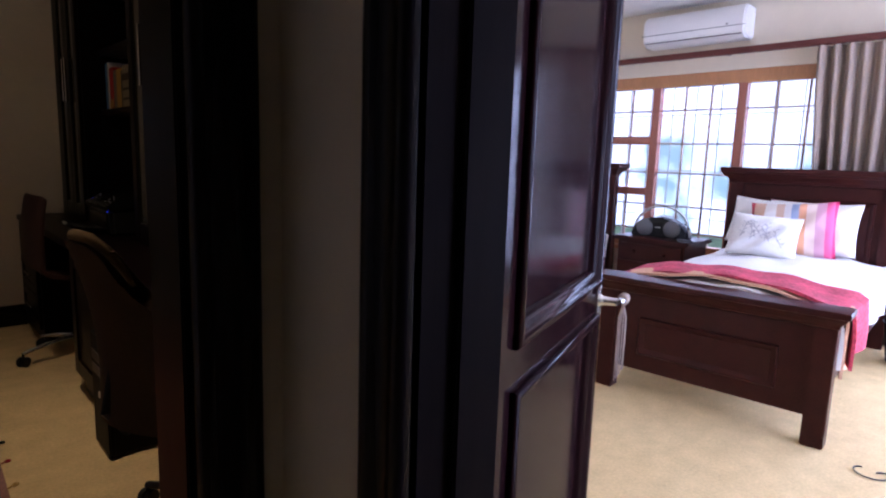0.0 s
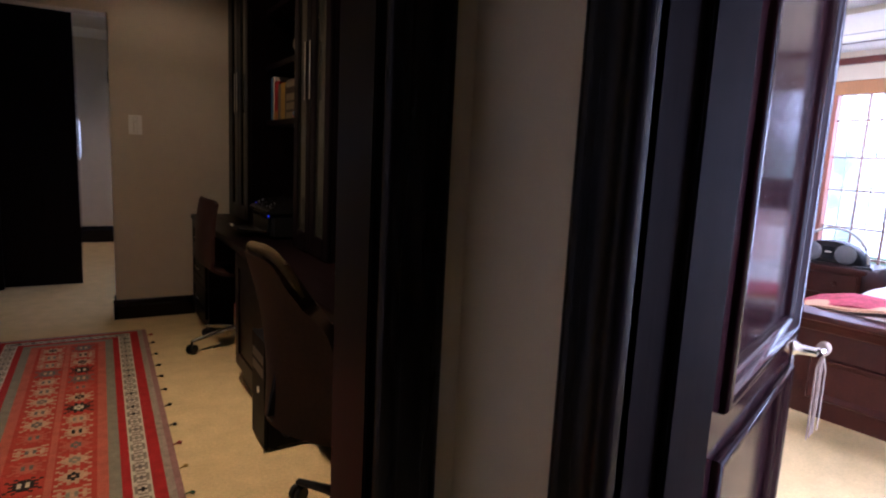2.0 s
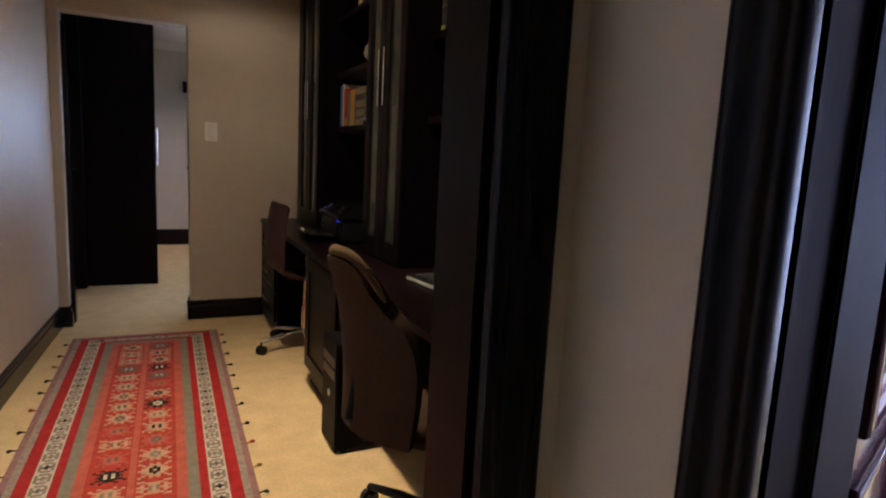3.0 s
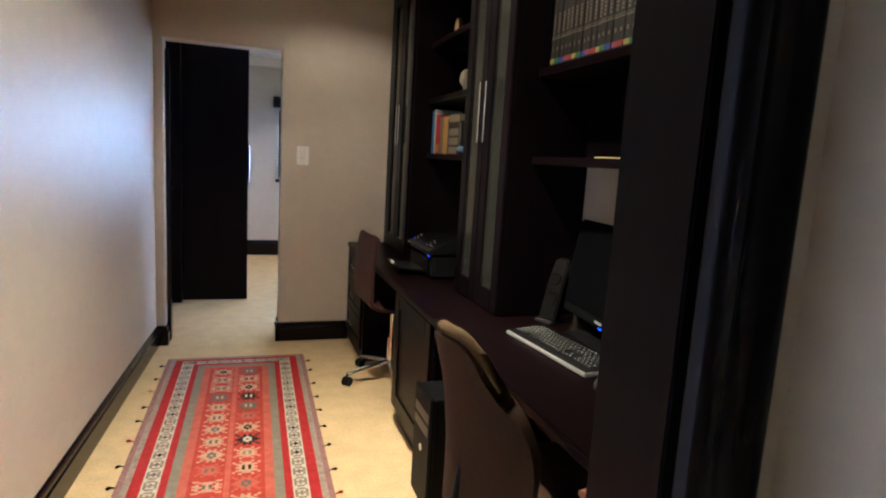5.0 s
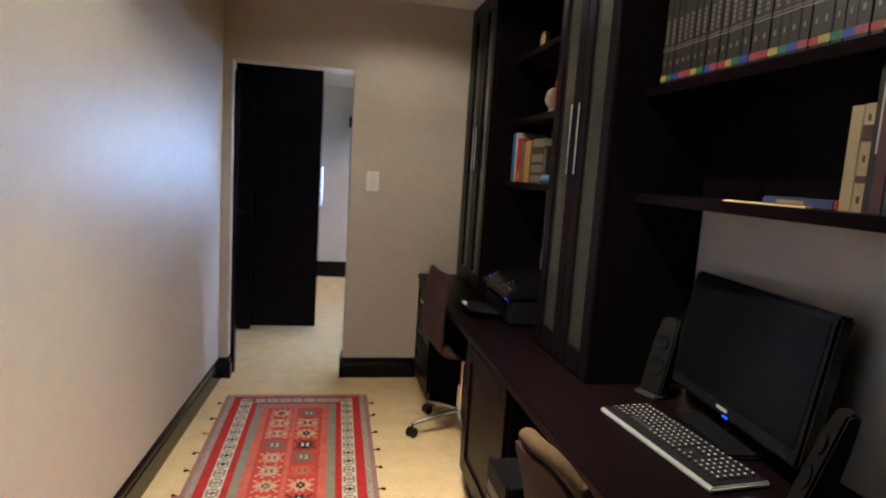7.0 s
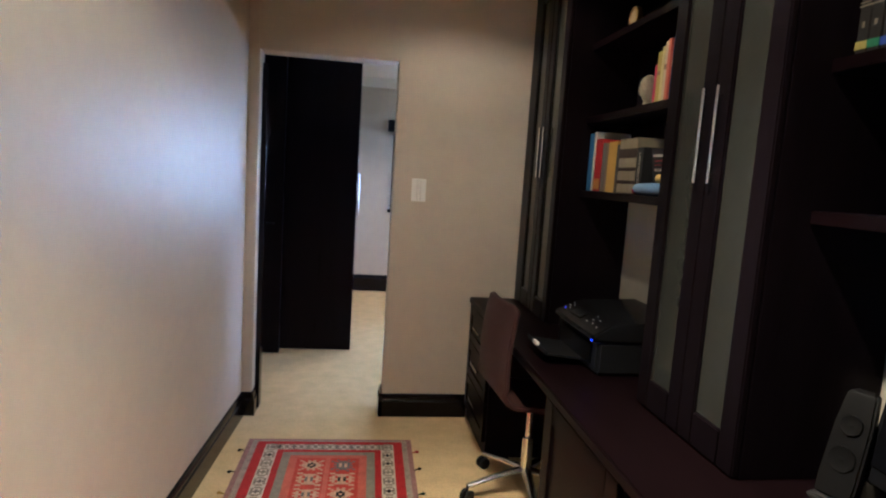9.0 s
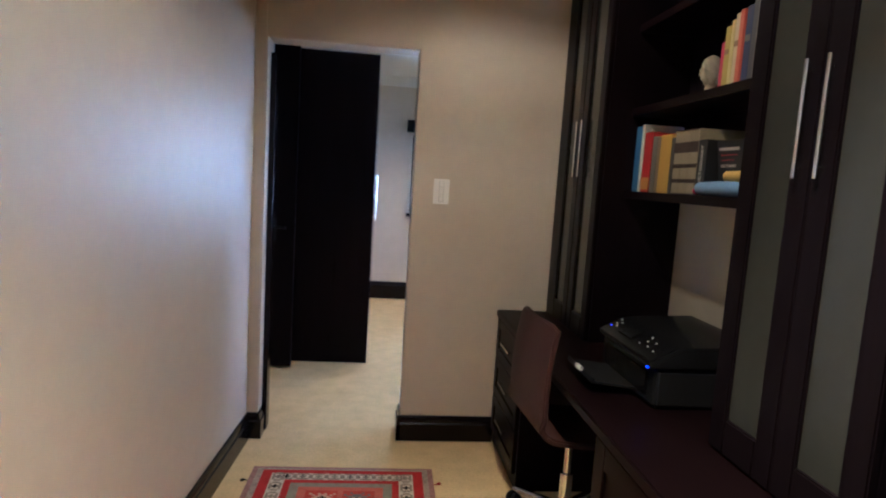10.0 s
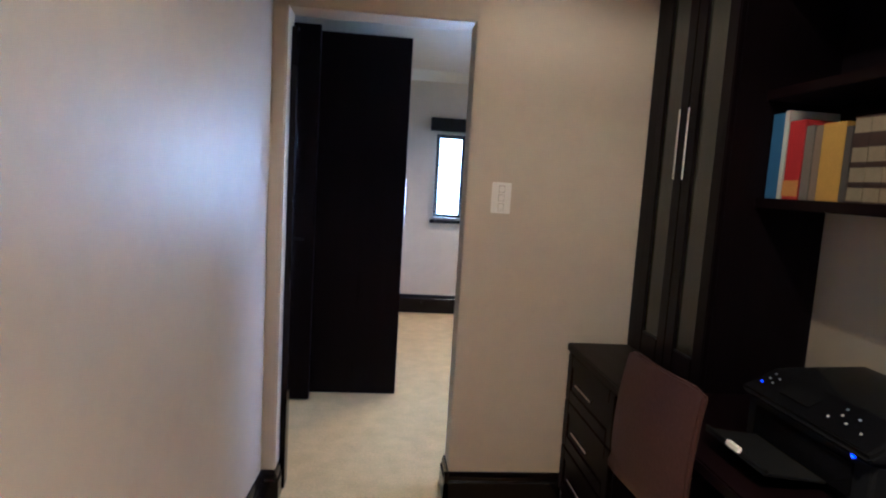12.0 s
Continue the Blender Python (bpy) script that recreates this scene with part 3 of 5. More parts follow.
def moulded_panel(parent, x0, x1, z0, z1):
    part("panel", B((x0, x1, 0.012, 0.030, z0, z1)), M_DOOR, parent)
    bm = bmesh.new()
    frame_xz(bm, x0 - 0.016, x1 + 0.016, z0 - 0.016, z1 + 0.016, [(0.0, 0.001), (0.0, -0.007), (0.004, -0.012), (0.012, -0.014), (0.020, -0.011), (0.025, -0.004), (0.033, -0.001), (0.040, 0.006), (0.046, 0.0118), (0.046, 0.014), (0.016, 0.014), (0.016, 0.001)])
    part("moulding", bm, M_DOOR, parent, smooth=50)


moulded_panel(bd, 0.075, LW - 0.075, 0.94, 1.93)
moulded_panel(bd, 0.075, LW - 0.075, 0.20, 0.84)


def lathe_x(bm, prof, y, z, x):
    return moved(lathe(bm, prof, 18), pose(x, y, z, 90, 0, 0))


HZ = 0.885
bm = bmesh.new()
lathe_x(bm, [(0.015, 0.0), (0.015, 0.006), (0.011, 0.010), (0.009, 0.045)], 0, HZ, LW - 0.04)
tube(bm, [(LW - 0.04, -0.048, HZ), (LW - 0.02, -0.052, HZ), (LW + 0.015, -0.052, HZ - 0.002), (LW + 0.03, -0.050, HZ - 0.005)], [0.009, 0.009, 0.008, 0.005], 10)
box(bm, LW - 0.058, LW - 0.022, -0.003, 0.0, HZ - 0.085, HZ + 0.045)
part("door_handle", bm, M_CHROME, bd, "worn steel lever handle", smooth=50)
M_TASSELCREAM = mat("cream_tassel_thread", (0.40, 0.32, 0.27), 0.9, var=0.3, scale=40, spec=0.1)
tas = thing("door_tassel", "cream thread tassel hanging from the bedroom door handle", "tassel", pose(1.708, 1.124, 0, 0, 0, 20.0))
bm = bmesh.new()
rt = random.Random(3)
for k in range(9):
    x, y = LW + 0.006 + rt.uniform(-0.012, 0.012), -0.052 + rt.uniform(-0.010, 0.010)
    tube(bm, [(LW + 0.006, -0.052, HZ - 0.01), (x, y, HZ - 0.045), (x + rt.uniform(-0.006, 0.006), y, HZ - 0.10), (x + rt.uniform(-0.012, 0.012), y, HZ - 0.165 - rt.uniform(0, 0.05))], 0.0016, 5)
part("threads", bm, M_TASSELCREAM, tas)
bm = bmesh.new()
moved(lathe(bm, [(0.010, -0.016), (0.014, -0.012), (0.0125, -0.006), (0.0145, 0.0), (0.0125, 0.006), (0.014, 0.012), (0.010, 0.016)], 14), pose(LW + 0.006, -0.052, HZ, 0, 90, 0))
part("knot", bm, M_TASSELCREAM, tas)

# ---- beds ----
M_LINEN = mat("white_linen", (0.78, 0.76, 0.72), 0.9, var=0.06, scale=5, bump=0.9, bscale=14, spec=0.15)
M_PINK = mat("pink_red_throw", (0.42, 0.055, 0.085), 0.85, var=0.75, scale=6, bump=0.4, bscale=120, spec=0.2)
M_PEACH = mat("peach_throw_lining", (0.62, 0.36, 0.22), 0.85, var=0.2, scale=9, bump=0.3, bscale=100, spec=0.2)


def cushion(bm, w, h, t, seed, n=22):
    """A stuffed pillow of width w (x), height h (z) and thickness t (y)."""
    r = random.Random(seed)
    ph = [r.uniform(0, 6) for _ in range(4)]

    def side(s):
        def f(u, v):
            a, b = 2 * u - 1, 2 * v - 1
            puff = max(0.0, (1 - abs(a) ** 2.6) * (1 - abs(b) ** 2.6)) ** 0.55
            pinch = 1 - 0.07 * (1 - abs(a) ** 2) * abs(b) ** 3 - 0.0
            x = a * w / 2 * (1 - 0.06 * (1 - b * b) * abs(a) ** 3)
            z = b * h / 2 * pinch
            crease = 0.13 * math.sin(5 * a + ph[0]) * math.sin(4 * b + ph[1]) + 0.08 * math.sin(9 * a - 6 * b + ph[2]) + 0.05 * math.sin(14 * b + 7 * a * a + ph[3])
            return (x, s * t / 2 * puff * (1 + crease) + s * 0.002, z)
        return f
    sheet(bm, side(-1), n, n)
    sheet(bm, side(1), n, n)
    bmesh.ops.remove_doubles(bm, verts=bm.verts, dist=0.006)
    return bm


BW = 1.09
BEAD = [(0.0, 0.001), (0.0, -0.008), (0.005, -0.013), (0.014, -0.012), (0.020, -0.006), (0.028, -0.004), (0.032, 0.001)]


def bed_frame(label, m, with_foot=True):
    """Local: x across, y from the foot (0) to the head (2.06)."""
    b = thing("bed", label, "bed", m, "twin beds")
    hw = BW / 2
    if with_foot:
        foot = part("footboard", B((-hw + 0.07, hw - 0.07, 0.012, 0.048, 0.13, 0.56)), M_BEDWOOD, b, bevel=0.003)
        bm = bmesh.new()
        frame_xz(bm, -0.33, 0.33, 0.22, 0.42, BEAD, 0.0118)
        part("panel_moulding", bm, M_BEDWOOD, foot, smooth=50)
        bm = bmesh.new()
        cornice(bm, hw, -0.012, 0.072, ((0.5455, 0.0), (0.5475, 0.004), (0.556, 0.006), (0.566, 0.010), (0.579, 0.022), (0.590, 0.034), (0.597, 0.036), (0.600, 0.044), (0.620, 0.046), (0.627, 0.042), (0.628, 0.036)))
        part("footboard_cap", bm, M_BEDWOOD, foot, smooth=50)
        for s in (-1, 1):
            part("post", B((s * hw - 0.045 * s - 0.045, s * hw - 0.045 * s + 0.045, -0.012, 0.072, 0, 0.545)), M_BEDWOOD, b, bevel=0.004)
    y = 2.03
    head = part("headboard", B((-hw + 0.08, hw - 0.08, y + 0.010, y + 0.05, 0.25, 1.10)), M_BEDWOOD, b, bevel=0.003)
    bm = bmesh.new()
    frame_xz(bm, -0.40, 0.40, 0.55, 1.0, BEAD, y + 0.0098)
    part("panel_moulding", bm, M_BEDWOOD, head, smooth=50)
    bm = bmesh.new()
    cornice(bm, hw, y - 0.015, y + 0.06, ((1.1005, 0.0), (1.104, 0.006), (1.118, 0.008), (1.132, 0.016), (1.150, 0.034), (1.166, 0.050), (1.174, 0.052), (1.178, 0.062), (1.208, 0.066), (1.217, 0.060), (1.218, 0.052)))
    part("headboard_cap", bm, M_BEDWOOD, head, smooth=50)
    for s in (-1, 1):
        part("post", B((s * hw - 0.05 * s - 0.05, s * hw - 0.05 * s + 0.05, y - 0.015, y + 0.06, 0, 1.10)), M_BEDWOOD, b, bevel=0.004)
        part("side_rail", B((s * (hw - 0.05) - 0.014, s * (hw - 0.05) + 0.014, 0.05, y, 0.22, 0.38)), M_BEDWOOD, b, bevel=0.003)
    part("mattress", B((-hw + 0.07, hw - 0.07, 0.08, y - 0.02, 0.36, 0.53)), M_LINEN, b, "white mattress", bevel=0.03, segments=3)
    return b


BED1 = pose(3.945, 1.755, 0, 0, 0, -85.0)
bed_frame("dark mahogany single bed with moulded head and foot boards", BED1)


def drape(hw, top, drop, y0, y1, seed, crown=0.05, slope=0.0):
    r = random.Random(seed)
    p = [r.uniform(0, 6) for _ in range(5)]

    def f(u, v):
        s = (2 * u - 1)
        y = y0 + (y1 - y0) * v
        arc = abs(s) * (hw + drop)
        if arc <= hw:
            x, z = s * (hw + drop), top + crown * (1 - (arc / hw) ** 2)
        else:
            k = arc - hw
            x, z = math.copysign(hw + min(k, 0.05) * 0.9 + 0.02 * math.sin(16 * y + p[0]) * min(k / 0.15, 1), s), top - max(0.0, k - 0.03)
        z += 0.008 * math.sin(9 * y + 4 * s + p[1]) + 0.006 * math.sin(17 * s + 5 * y + p[2]) + slope * v
        return (x, y + 0.012 * math.sin(8 * s + p[3]), z)
    return f


bm = bmesh.new()
sheet(bm, drape(0.50, 0.575, 0.26, 0.10, 1.98, 1, 0.06), 34, 30, 0.03)
dv = tagged(part("duvet", bm, M_LINEN), "plump white duvet spread over the bed", "duvet")
dv.matrix_basis = BED1
throw = thing("bed_throw", "folded pink-red throw with peach lining across the bed", "throw", BED1)
bm = bmesh.new()
sheet(bm, drape(0.53, 0.612, 0.30, 0.16, 0.58, 2, 0.06), 34, 12, 0.014)
part("throw_top", bm, M_PINK, throw)
bm = bmesh.new()
sheet(bm, drape(0.525, 0.602, 0.34, 0.125, 0.30, 4, 0.06), 34, 8, 0.012)
part("lining", bm, M_PEACH, throw, "peach lining turned out at the edge")


def pillow(label, w, h, t, m, material, seed, category="pillow"):
    bm = bmesh.new()
    cushion(bm, w, h, t, seed)
    ob = tagged(part("pillow", bm, material, smooth=80), label, category, "pillows on the bed")
    ob.matrix_basis = BED1 @ m
    return ob


def striped(name):
    m = mat(name, (0.5, 0.5, 0.5), 0.85, bump=0.2, bscale=80, spec=0.2)
    n, l = m.node_tree.nodes, m.node_tree.links
    tc = n.new("ShaderNodeTexCoord")
    sep = n.new("ShaderNodeSeparateXYZ")
    l.new(tc.outputs["Object"], sep.inputs[0])
    rng = n.new("ShaderNodeMapRange")
    rng.inputs["From Min"].default_value, rng.inputs["From Max"].default_value = -0.28, 0.28
    l.new(sep.outputs["X"], rng.inputs["Value"])
    ramp = n.new("ShaderNodeValToRGB")
    ramp.color_ramp.interpolation = "CONSTANT"
    cols = ((0, (0.5, 0.08, 0.10)), (0.07, (0.62, 0.40, 0.28)), (0.20, (0.70, 0.66, 0.60)), (0.33, (0.60, 0.42, 0.30)), (0.42, (0.70, 0.66, 0.62)), (0.50, (0.28, 0.33, 0.45)), (0.58, (0.62, 0.30, 0.16)), (0.66, (0.66, 0.50, 0.42)), (0.76, (0.55, 0.30, 0.36)), (0.86, (0.62, 0.10, 0.22)), (0.94, (0.45, 0.03, 0.10)))
    e = ramp.color_ramp.elements
    e[0].position, e[0].color = cols[0][0], (*cols[0][1], 1)
    e[1].position, e[1].color = cols[1][0], (*cols[1][1], 1)
    for pos, c in cols[2:]:
        k = e.new(pos)
        k.color = (*c, 1)
    l.new(rng.outputs[0], ramp.inputs[0])
    l.new(ramp.outputs[0], n["Principled BSDF"].inputs["Base Color"])
    return m


M_STRIPE = striped("striped_cotton")
pillow("plump white pillow against the headboard", 0.58, 0.38, 0.17, pose(0.06, 1.90, 0.81, -18, 0, 0), M_LINEN, 11)
pillow("cream pillow against the headboard", 0.50, 0.36, 0.16, pose(-0.22, 1.86, 0.82, -20, 4, 0), M_LINEN, 12)
pillow("pillow with red, orange and blue stripes on the bed", 0.54, 0.41, 0.16, pose(-0.02, 1.70, 0.80, -24, -5, 3), M_STRIPE, 13)
pillow("white cushion with a faint grey plant print", 0.44, 0.31, 0.15, pose(-0.15, 1.52, 0.755, -26, 2, 4), M_LINEN, 14, "cushion")


# ---- things on and under the desk ----
M_SUEDE = mat("brown_suede", (0.044, 0.024, 0.010), 0.9, var=0.25, scale=9, bump=0.35, bscale=150, spec=0.2)
M_SUEDETOP = mat("tan_suede_piping", (0.095, 0.060, 0.022), 0.9, var=0.25, scale=14, bump=0.35, bscale=150, spec=0.2)
M_LEATHER = mat("dark_brown_leather", (0.050, 0.024, 0.020), 0.5, var=0.2, scale=10, bump=0.25, bscale=110, spec=0.2)
M_GREY = mat("grey_plastic", (0.03, 0.03, 0.03), 0.4, var=0.1, scale=12)
M_SILVER = mat("silver_plastic", (0.46, 0.46, 0.44), 0.35, 0.4, var=0.06, scale=15)
M_KEY = mat("black_keys", (0.018, 0.018, 0.019), 0.45, var=0.1, scale=30)
M_LEGEND = mat("white_key_print", (0.62, 0.60, 0.52), 0.5, var=0.1)
M_BLUELED = glow("blue_led", (0.05, 0.07, 1.0), 2.6)
M_SCREEN = mat("dark_screen_glass", (0.004, 0.004, 0.005), 0.16, var=0.05, scale=3, spec=0.12)

# computer tower
M_PCFRONT = mat("matt_black_case", (0.006, 0.006, 0.0065), 0.5, var=0.15, scale=12, bump=0.03, spec=0.05)
pc = thing("computer_tower", "black computer tower standing on the carpet beside the cupboard", "computer", pose(1.628, 3.125, 0, 0, 0, 0))
part("case", B((0.018, 0.46, -0.10, 0.11, 0.012, 0.475)), M_PCFRONT, pc, bevel=0.004)
part("front_panel", B((0.0, 0.018, -0.105, 0.115, 0.008, 0.482)), M_PCFRONT, pc, bevel=0.006)
part("drive_bay", B((-0.002, 0.001, -0.085, 0.095, 0.37, 0.41)), M_GREY, pc, bevel=0.001)
part("drive_bay", B((-0.002, 0.001, -0.085, 0.095, 0.315, 0.355)), M_GREY, pc, bevel=0.001)
bm = bmesh.new()
moved(lathe(bm, [(0.014, -0.002), (0.014, 0.003), (0.010, 0.004)], 16), pose(0.0, 0.0, 0.24, 0, -90, 0))
part("power_button", bm, M_SILVER, pc)
for k in range(4):
    part("foot", B((0.03 + (k % 2) * 0.36, 0.06 + (k % 2) * 0.36, -0.09 + (k // 2) * 0.16, -0.06 + (k // 2) * 0.16, 0.0, 0.012)), M_BLACK, pc)

# monitor
mon = thing("monitor", "large black flat-screen computer monitor switched off on the desk", "monitor", pose(2.165, 2.79, 0.7525, 0, 0, -5))
part("stand_base", B((-0.05, 0.13, -0.15, 0.15, 0.0, 0.014)), M_PCFRONT, mon, bevel=0.006)
bm = bmesh.new()
tube(bm, [(0.06, 0, 0.012), (0.06, 0, 0.10), (0.055, 0, 0.20)], 0.022, 12)
part("stand_neck", bm, M_PCFRONT, mon)
TILTM = pose(0.012, 0, 0.062, 0, 9, 0)


def on_screen(name, b, material, bevel=0.0, label=""):
    ob = part(name, B(b), material, mon, label, bevel)
    ob.matrix_basis = TILTM
    return ob


on_screen("housing", (0.0, 0.045, -0.318, 0.318, 0.0, 0.385), M_GLOSSBLACK, 0.008)
on_screen("screen", (-0.0025, 0.0, -0.297, 0.297, 0.045, 0.366), M_SCREEN)
on_screen("logo_plate", (-0.002, 0.0, -0.025, 0.025, 0.018, 0.027), M_SILVER)
on_screen("power_light", (-0.003, 0.0, -0.034, -0.012, 0.005, 0.008), M_BLUELED, 0, "lit blue power light")


M_SPK = mat("dull_black_plastic", (0.007, 0.0065, 0.006), 0.5, var=0.2, scale=12, bump=0.03, spec=0.08)
M_SPKTRIM = mat("dull_grey_trim", (0.035, 0.033, 0.03), 0.4, var=0.1, scale=12)


def speaker(x, y, turn, label):
    s = thing("loudspeaker", label, "loudspeaker", pose(x, y, 0.7525, 0, 0, turn), "pair of desk loudspeakers")
    bm = bmesh.new()
    rings(bm, [[(lean - d, -w, h), (lean + d, -w * 0.8, h), (lean + d, w * 0.8, h), (lean - d, w, h)] for lean, d, w, h in ((0.0, 0.030, 0.043, 0.012), (0.012, 0.028, 0.045, 0.06), (0.040, 0.022, 0.043, 0.18), (0.058, 0.016, 0.036, 0.255), (0.061, 0.010, 0.028, 0.265))])
    part("body", bm, M_SPK, s, bevel=0.006, smooth=50)
    for z, r, x in ((0.185, 0.024, 0.016), (0.105, 0.030, -0.005)):
        bm = bmesh.new()
        moved(lathe(bm, [(r, -0.004), (r, 0.003), (r * 0.85, 0.002), (r * 0.3, -0.001), (0.002, 0.001)], 18), pose(x, 0, z, 0, -77, 0))
        part("cone", bm, M_SPK, s)
    part("base_trim", B((-0.05, 0.045, -0.046, 0.046, 0.0, 0.0125)), M_SPKTRIM, s, "dull silver base trim", bevel=0.004)
    return s


speaker(2.165, 3.115, 20, "slim black desk loudspeaker with a silver base beside the cabinet")
speaker(2.09, 2.375, -30, "slim black desk loudspeaker at the monitor's other side")

kb = thing("keyboard", "black computer keyboard with silver edge and white legends", "keyboard", pose(2.012, 2.745, 0.7525, 0, 0, -84.5))
part("base", B((-0.245, 0.245, -0.088, 0.088, 0.0, 0.014)), M_SILVER, kb, "silver keyboard case", bevel=0.004)
part("deck", B((-0.238, 0.238, -0.080, 0.080, 0.0142, 0.017)), M_BLACK, kb, bevel=0.001)
keymesh = mesh_of(B((-0.0078, 0.0078, -0.0078, 0.0078, 0.0, 0.007)), M_KEY, 0.0018)
legmesh = mesh_of(B((-0.0030, 0.0020, -0.001, 0.0034, 0.0, 0.0003)), M_LEGEND)
for r in range(6):
    y = 0.062 - r * 0.0205 - (0.004 if r else 0)
    for c in range(23):
        x = -0.224 + c * 0.0193 + (0.006 if c > 14 else 0) + (0.006 if c > 17 else 0)
        if (c in (15, 16, 17) and r in (3,)) or (r == 4 and c in (15, 17)) or (r == 5 and 4 <= c <= 8) or x > 0.232:
            continue
        k = new("key", keymesh)
        k.parent, k.matrix_basis = kb, pose(x, y, 0.017)
        g = new("legend", legmesh)
        g.parent, g.matrix_basis = k, pose(0, 0, 0.0071)
part("space_bar", B((-0.15, -0.05, -0.0488, -0.0332, 0.017, 0.024)), M_KEY, kb, bevel=0.002)

ms = thing("mouse", "glossy dark grey computer mouse on the desk", "mouse", pose(1.975, 2.405, 0.7525, 0, 0, -80))
bm = bmesh.new()
rings(bm, [[(0.030 * a * math.cos(t), 0.052 * a * math.sin(t), z * 0.95) for t in [2 * math.pi * k / 20 for k in range(20)]] for a, z in ((0.96, 0.0), (1.0, 0.008), (0.97, 0.018), (0.85, 0.028), (0.6, 0.035), (0.2, 0.038))])
part("shell", bm, mat("glossy_mouse_shell", (0.045, 0.045, 0.047), 0.2, var=0.1, scale=20), ms, smooth=70)
bm = bmesh.new()
moved(lathe(bm, [(0.008, -0.003), (0.009, 0.0), (0.008, 0.003)], 14), pose(0, 0.026, 0.029, 0, 90, 0))
part("wheel", bm, M_BLACK, ms)
bm = bmesh.new()
tube(bm, [(0, 0.046, 0.006), (0.02, 0.11, 0.003), (0.09, 0.16, 0.003), (0.20, 0.12, 0.003)], 0.002, 6)
part("cable", bm, M_BLACK, ms)

# printer
pr = thing("printer", "black multifunction printer with its paper tray folded out", "printer", pose(1.885, 4.195, 0.7525) @ Matrix.Diagonal((1, 1, 1.1, 1)))
part("body", B((0.02, 0.37, -0.225, 0.225, 0.0, 0.125)), M_BLACK, pr, bevel=0.014, segments=3)
bm = bmesh.new()
rings(bm, [[(0.0, y, 0.120), (-0.005, y, 0.135), (0.10, y, 0.185), (0.375, y, 0.195), (0.375, y, 0.120)] for y in (-0.23, 0.23)])
part("lid", bm, M_GLOSSBLACK, pr, bevel=0.008)
bm = bmesh.new()
rings(bm, [[(0.004, y, 0.1405), (0.094, y, 0.1835), (0.094, y, 0.1855), (0.004, y, 0.1425)] for y in (-0.21, 0.21)])
cp = part("control_panel", bm, M_SCREEN, pr)
for k, (u, y) in enumerate(((0.03, 0.19), (0.05, 0.185), (0.07, 0.19), (0.04, 0.16), (0.06, 0.16), (0.03, -0.06), (0.05, -0.08), (0.07, -0.07), (0.035, -0.11), (0.06, -0.12), (0.03, -0.16))):
    b = part("button", B((-0.0022, 0.0022, -0.003, 0.003, 0, 0.0015)), M_BLUELED if k == 0 else M_LEGEND, cp)
    b.matrix_basis = pose(0.004 + u, y, 0.1430 + u * 0.478, 0, -25.5, 0)
part("display", B((0.03, 0.075, 0.0, 0.11, 0, 0.002)), M_GLOSSBLACK, cp).matrix_basis = pose(0, 0, 0.1425, 0, -25.5, 0)
part("output_slot", B((0.012, 0.03, -0.17, 0.17, 0.03, 0.10)), M_SCREEN, pr)
tray = part("paper_tray", B((-0.14, 0.02, -0.13, 0.13, 0.0, 0.008), (-0.14, -0.13, -0.13, 0.13, 0.008, 0.016)), M_BLACK, pr, bevel=0.002)
tray.matrix_basis = pose(0.0, 0.03, 0.022, 0, 6, 0)
part("paper_stop", B((-0.150, -0.138, -0.035, 0.015, 0.010, 0.022)), M_WHITE, tray, "small white paper stop")
bm = bmesh.new()
moved(lathe(bm, [(0.006, 0.0), (0.006, 0.003), (0.003, 0.004)], 12), pose(0.019, -0.165, 0.115, 0, -90, 0))
part("power_light", bm, M_BLUELED, pr, "lit blue status light")


# ---- chairs ----
def star_base(parent, material, r, name, z=0.075, turn=0.55):
    for k in range(5):
        a = 2 * math.pi * k / 5 + turn
        bm = bmesh.new()
        tube(bm, [(0.02 * math.cos(a), 0.02 * math.sin(a), z + 0.045), (0.5 * r * math.cos(a), 0.5 * r * math.sin(a), z + 0.03), (r * math.cos(a), r * math.sin(a), z)], [0.026, 0.021, 0.015], 10, 0.7)
        leg = part(name, bm, material, parent, smooth=60)
        bm = bmesh.new()
        for s in (-1, 1):
            moved(lathe(bm, [(0.012, -0.009), (0.027, -0.009), (0.029, 0.0), (0.027, 0.009), (0.012, 0.009)], 16), pose(r * math.cos(a), r * math.sin(a), 0.029, 90, 0, 20 * k) @ pose(0, 0, s * 0.014))
        tube(bm, [(r * math.cos(a), r * math.sin(a), 0.03), (r * math.cos(a), r * math.sin(a), z + 0.005)], 0.007, 8)
        part("caster", bm, M_BLACK, leg, "black twin-wheel caster")


ch = thing("office_chair", "brown suede office chair with black base pushed to the desk", "office chair", pose(1.765, 2.35, 0, 0, 0, 9))
star_base(ch, M_BLACK, 0.30, "leg")
bm = bmesh.new()
tube(bm, [(0, 0, 0.10), (0, 0, 0.30)], 0.028, 14)
tube(bm, [(0, 0, 0.30), (0, 0, 0.44)], 0.016, 12)
part("gas_column", bm, M_BLACK, ch)


def back_shell(u, v, wtop, wmid, wbot, z0, z1, depth, lean):
    """u across (y), v up; convex toward -x."""
    s = 2 * u - 1
    w = wbot + (wmid - wbot) * min(v / 0.45, 1) if v < 0.45 else wmid + (wtop - wmid) * ((v - 0.45) / 0.55) ** 1.4
    round_top = 0.12 * max(0.0, (abs(s) - 0.15) / 0.85) ** 2.4 * v ** 3
    x = depth * s * s - lean * (v - 0.2) + 0.035 * math.sin(3.1 * v)
    return (x, s * w / 2, z0 + (z1 - z0) * v - round_top)


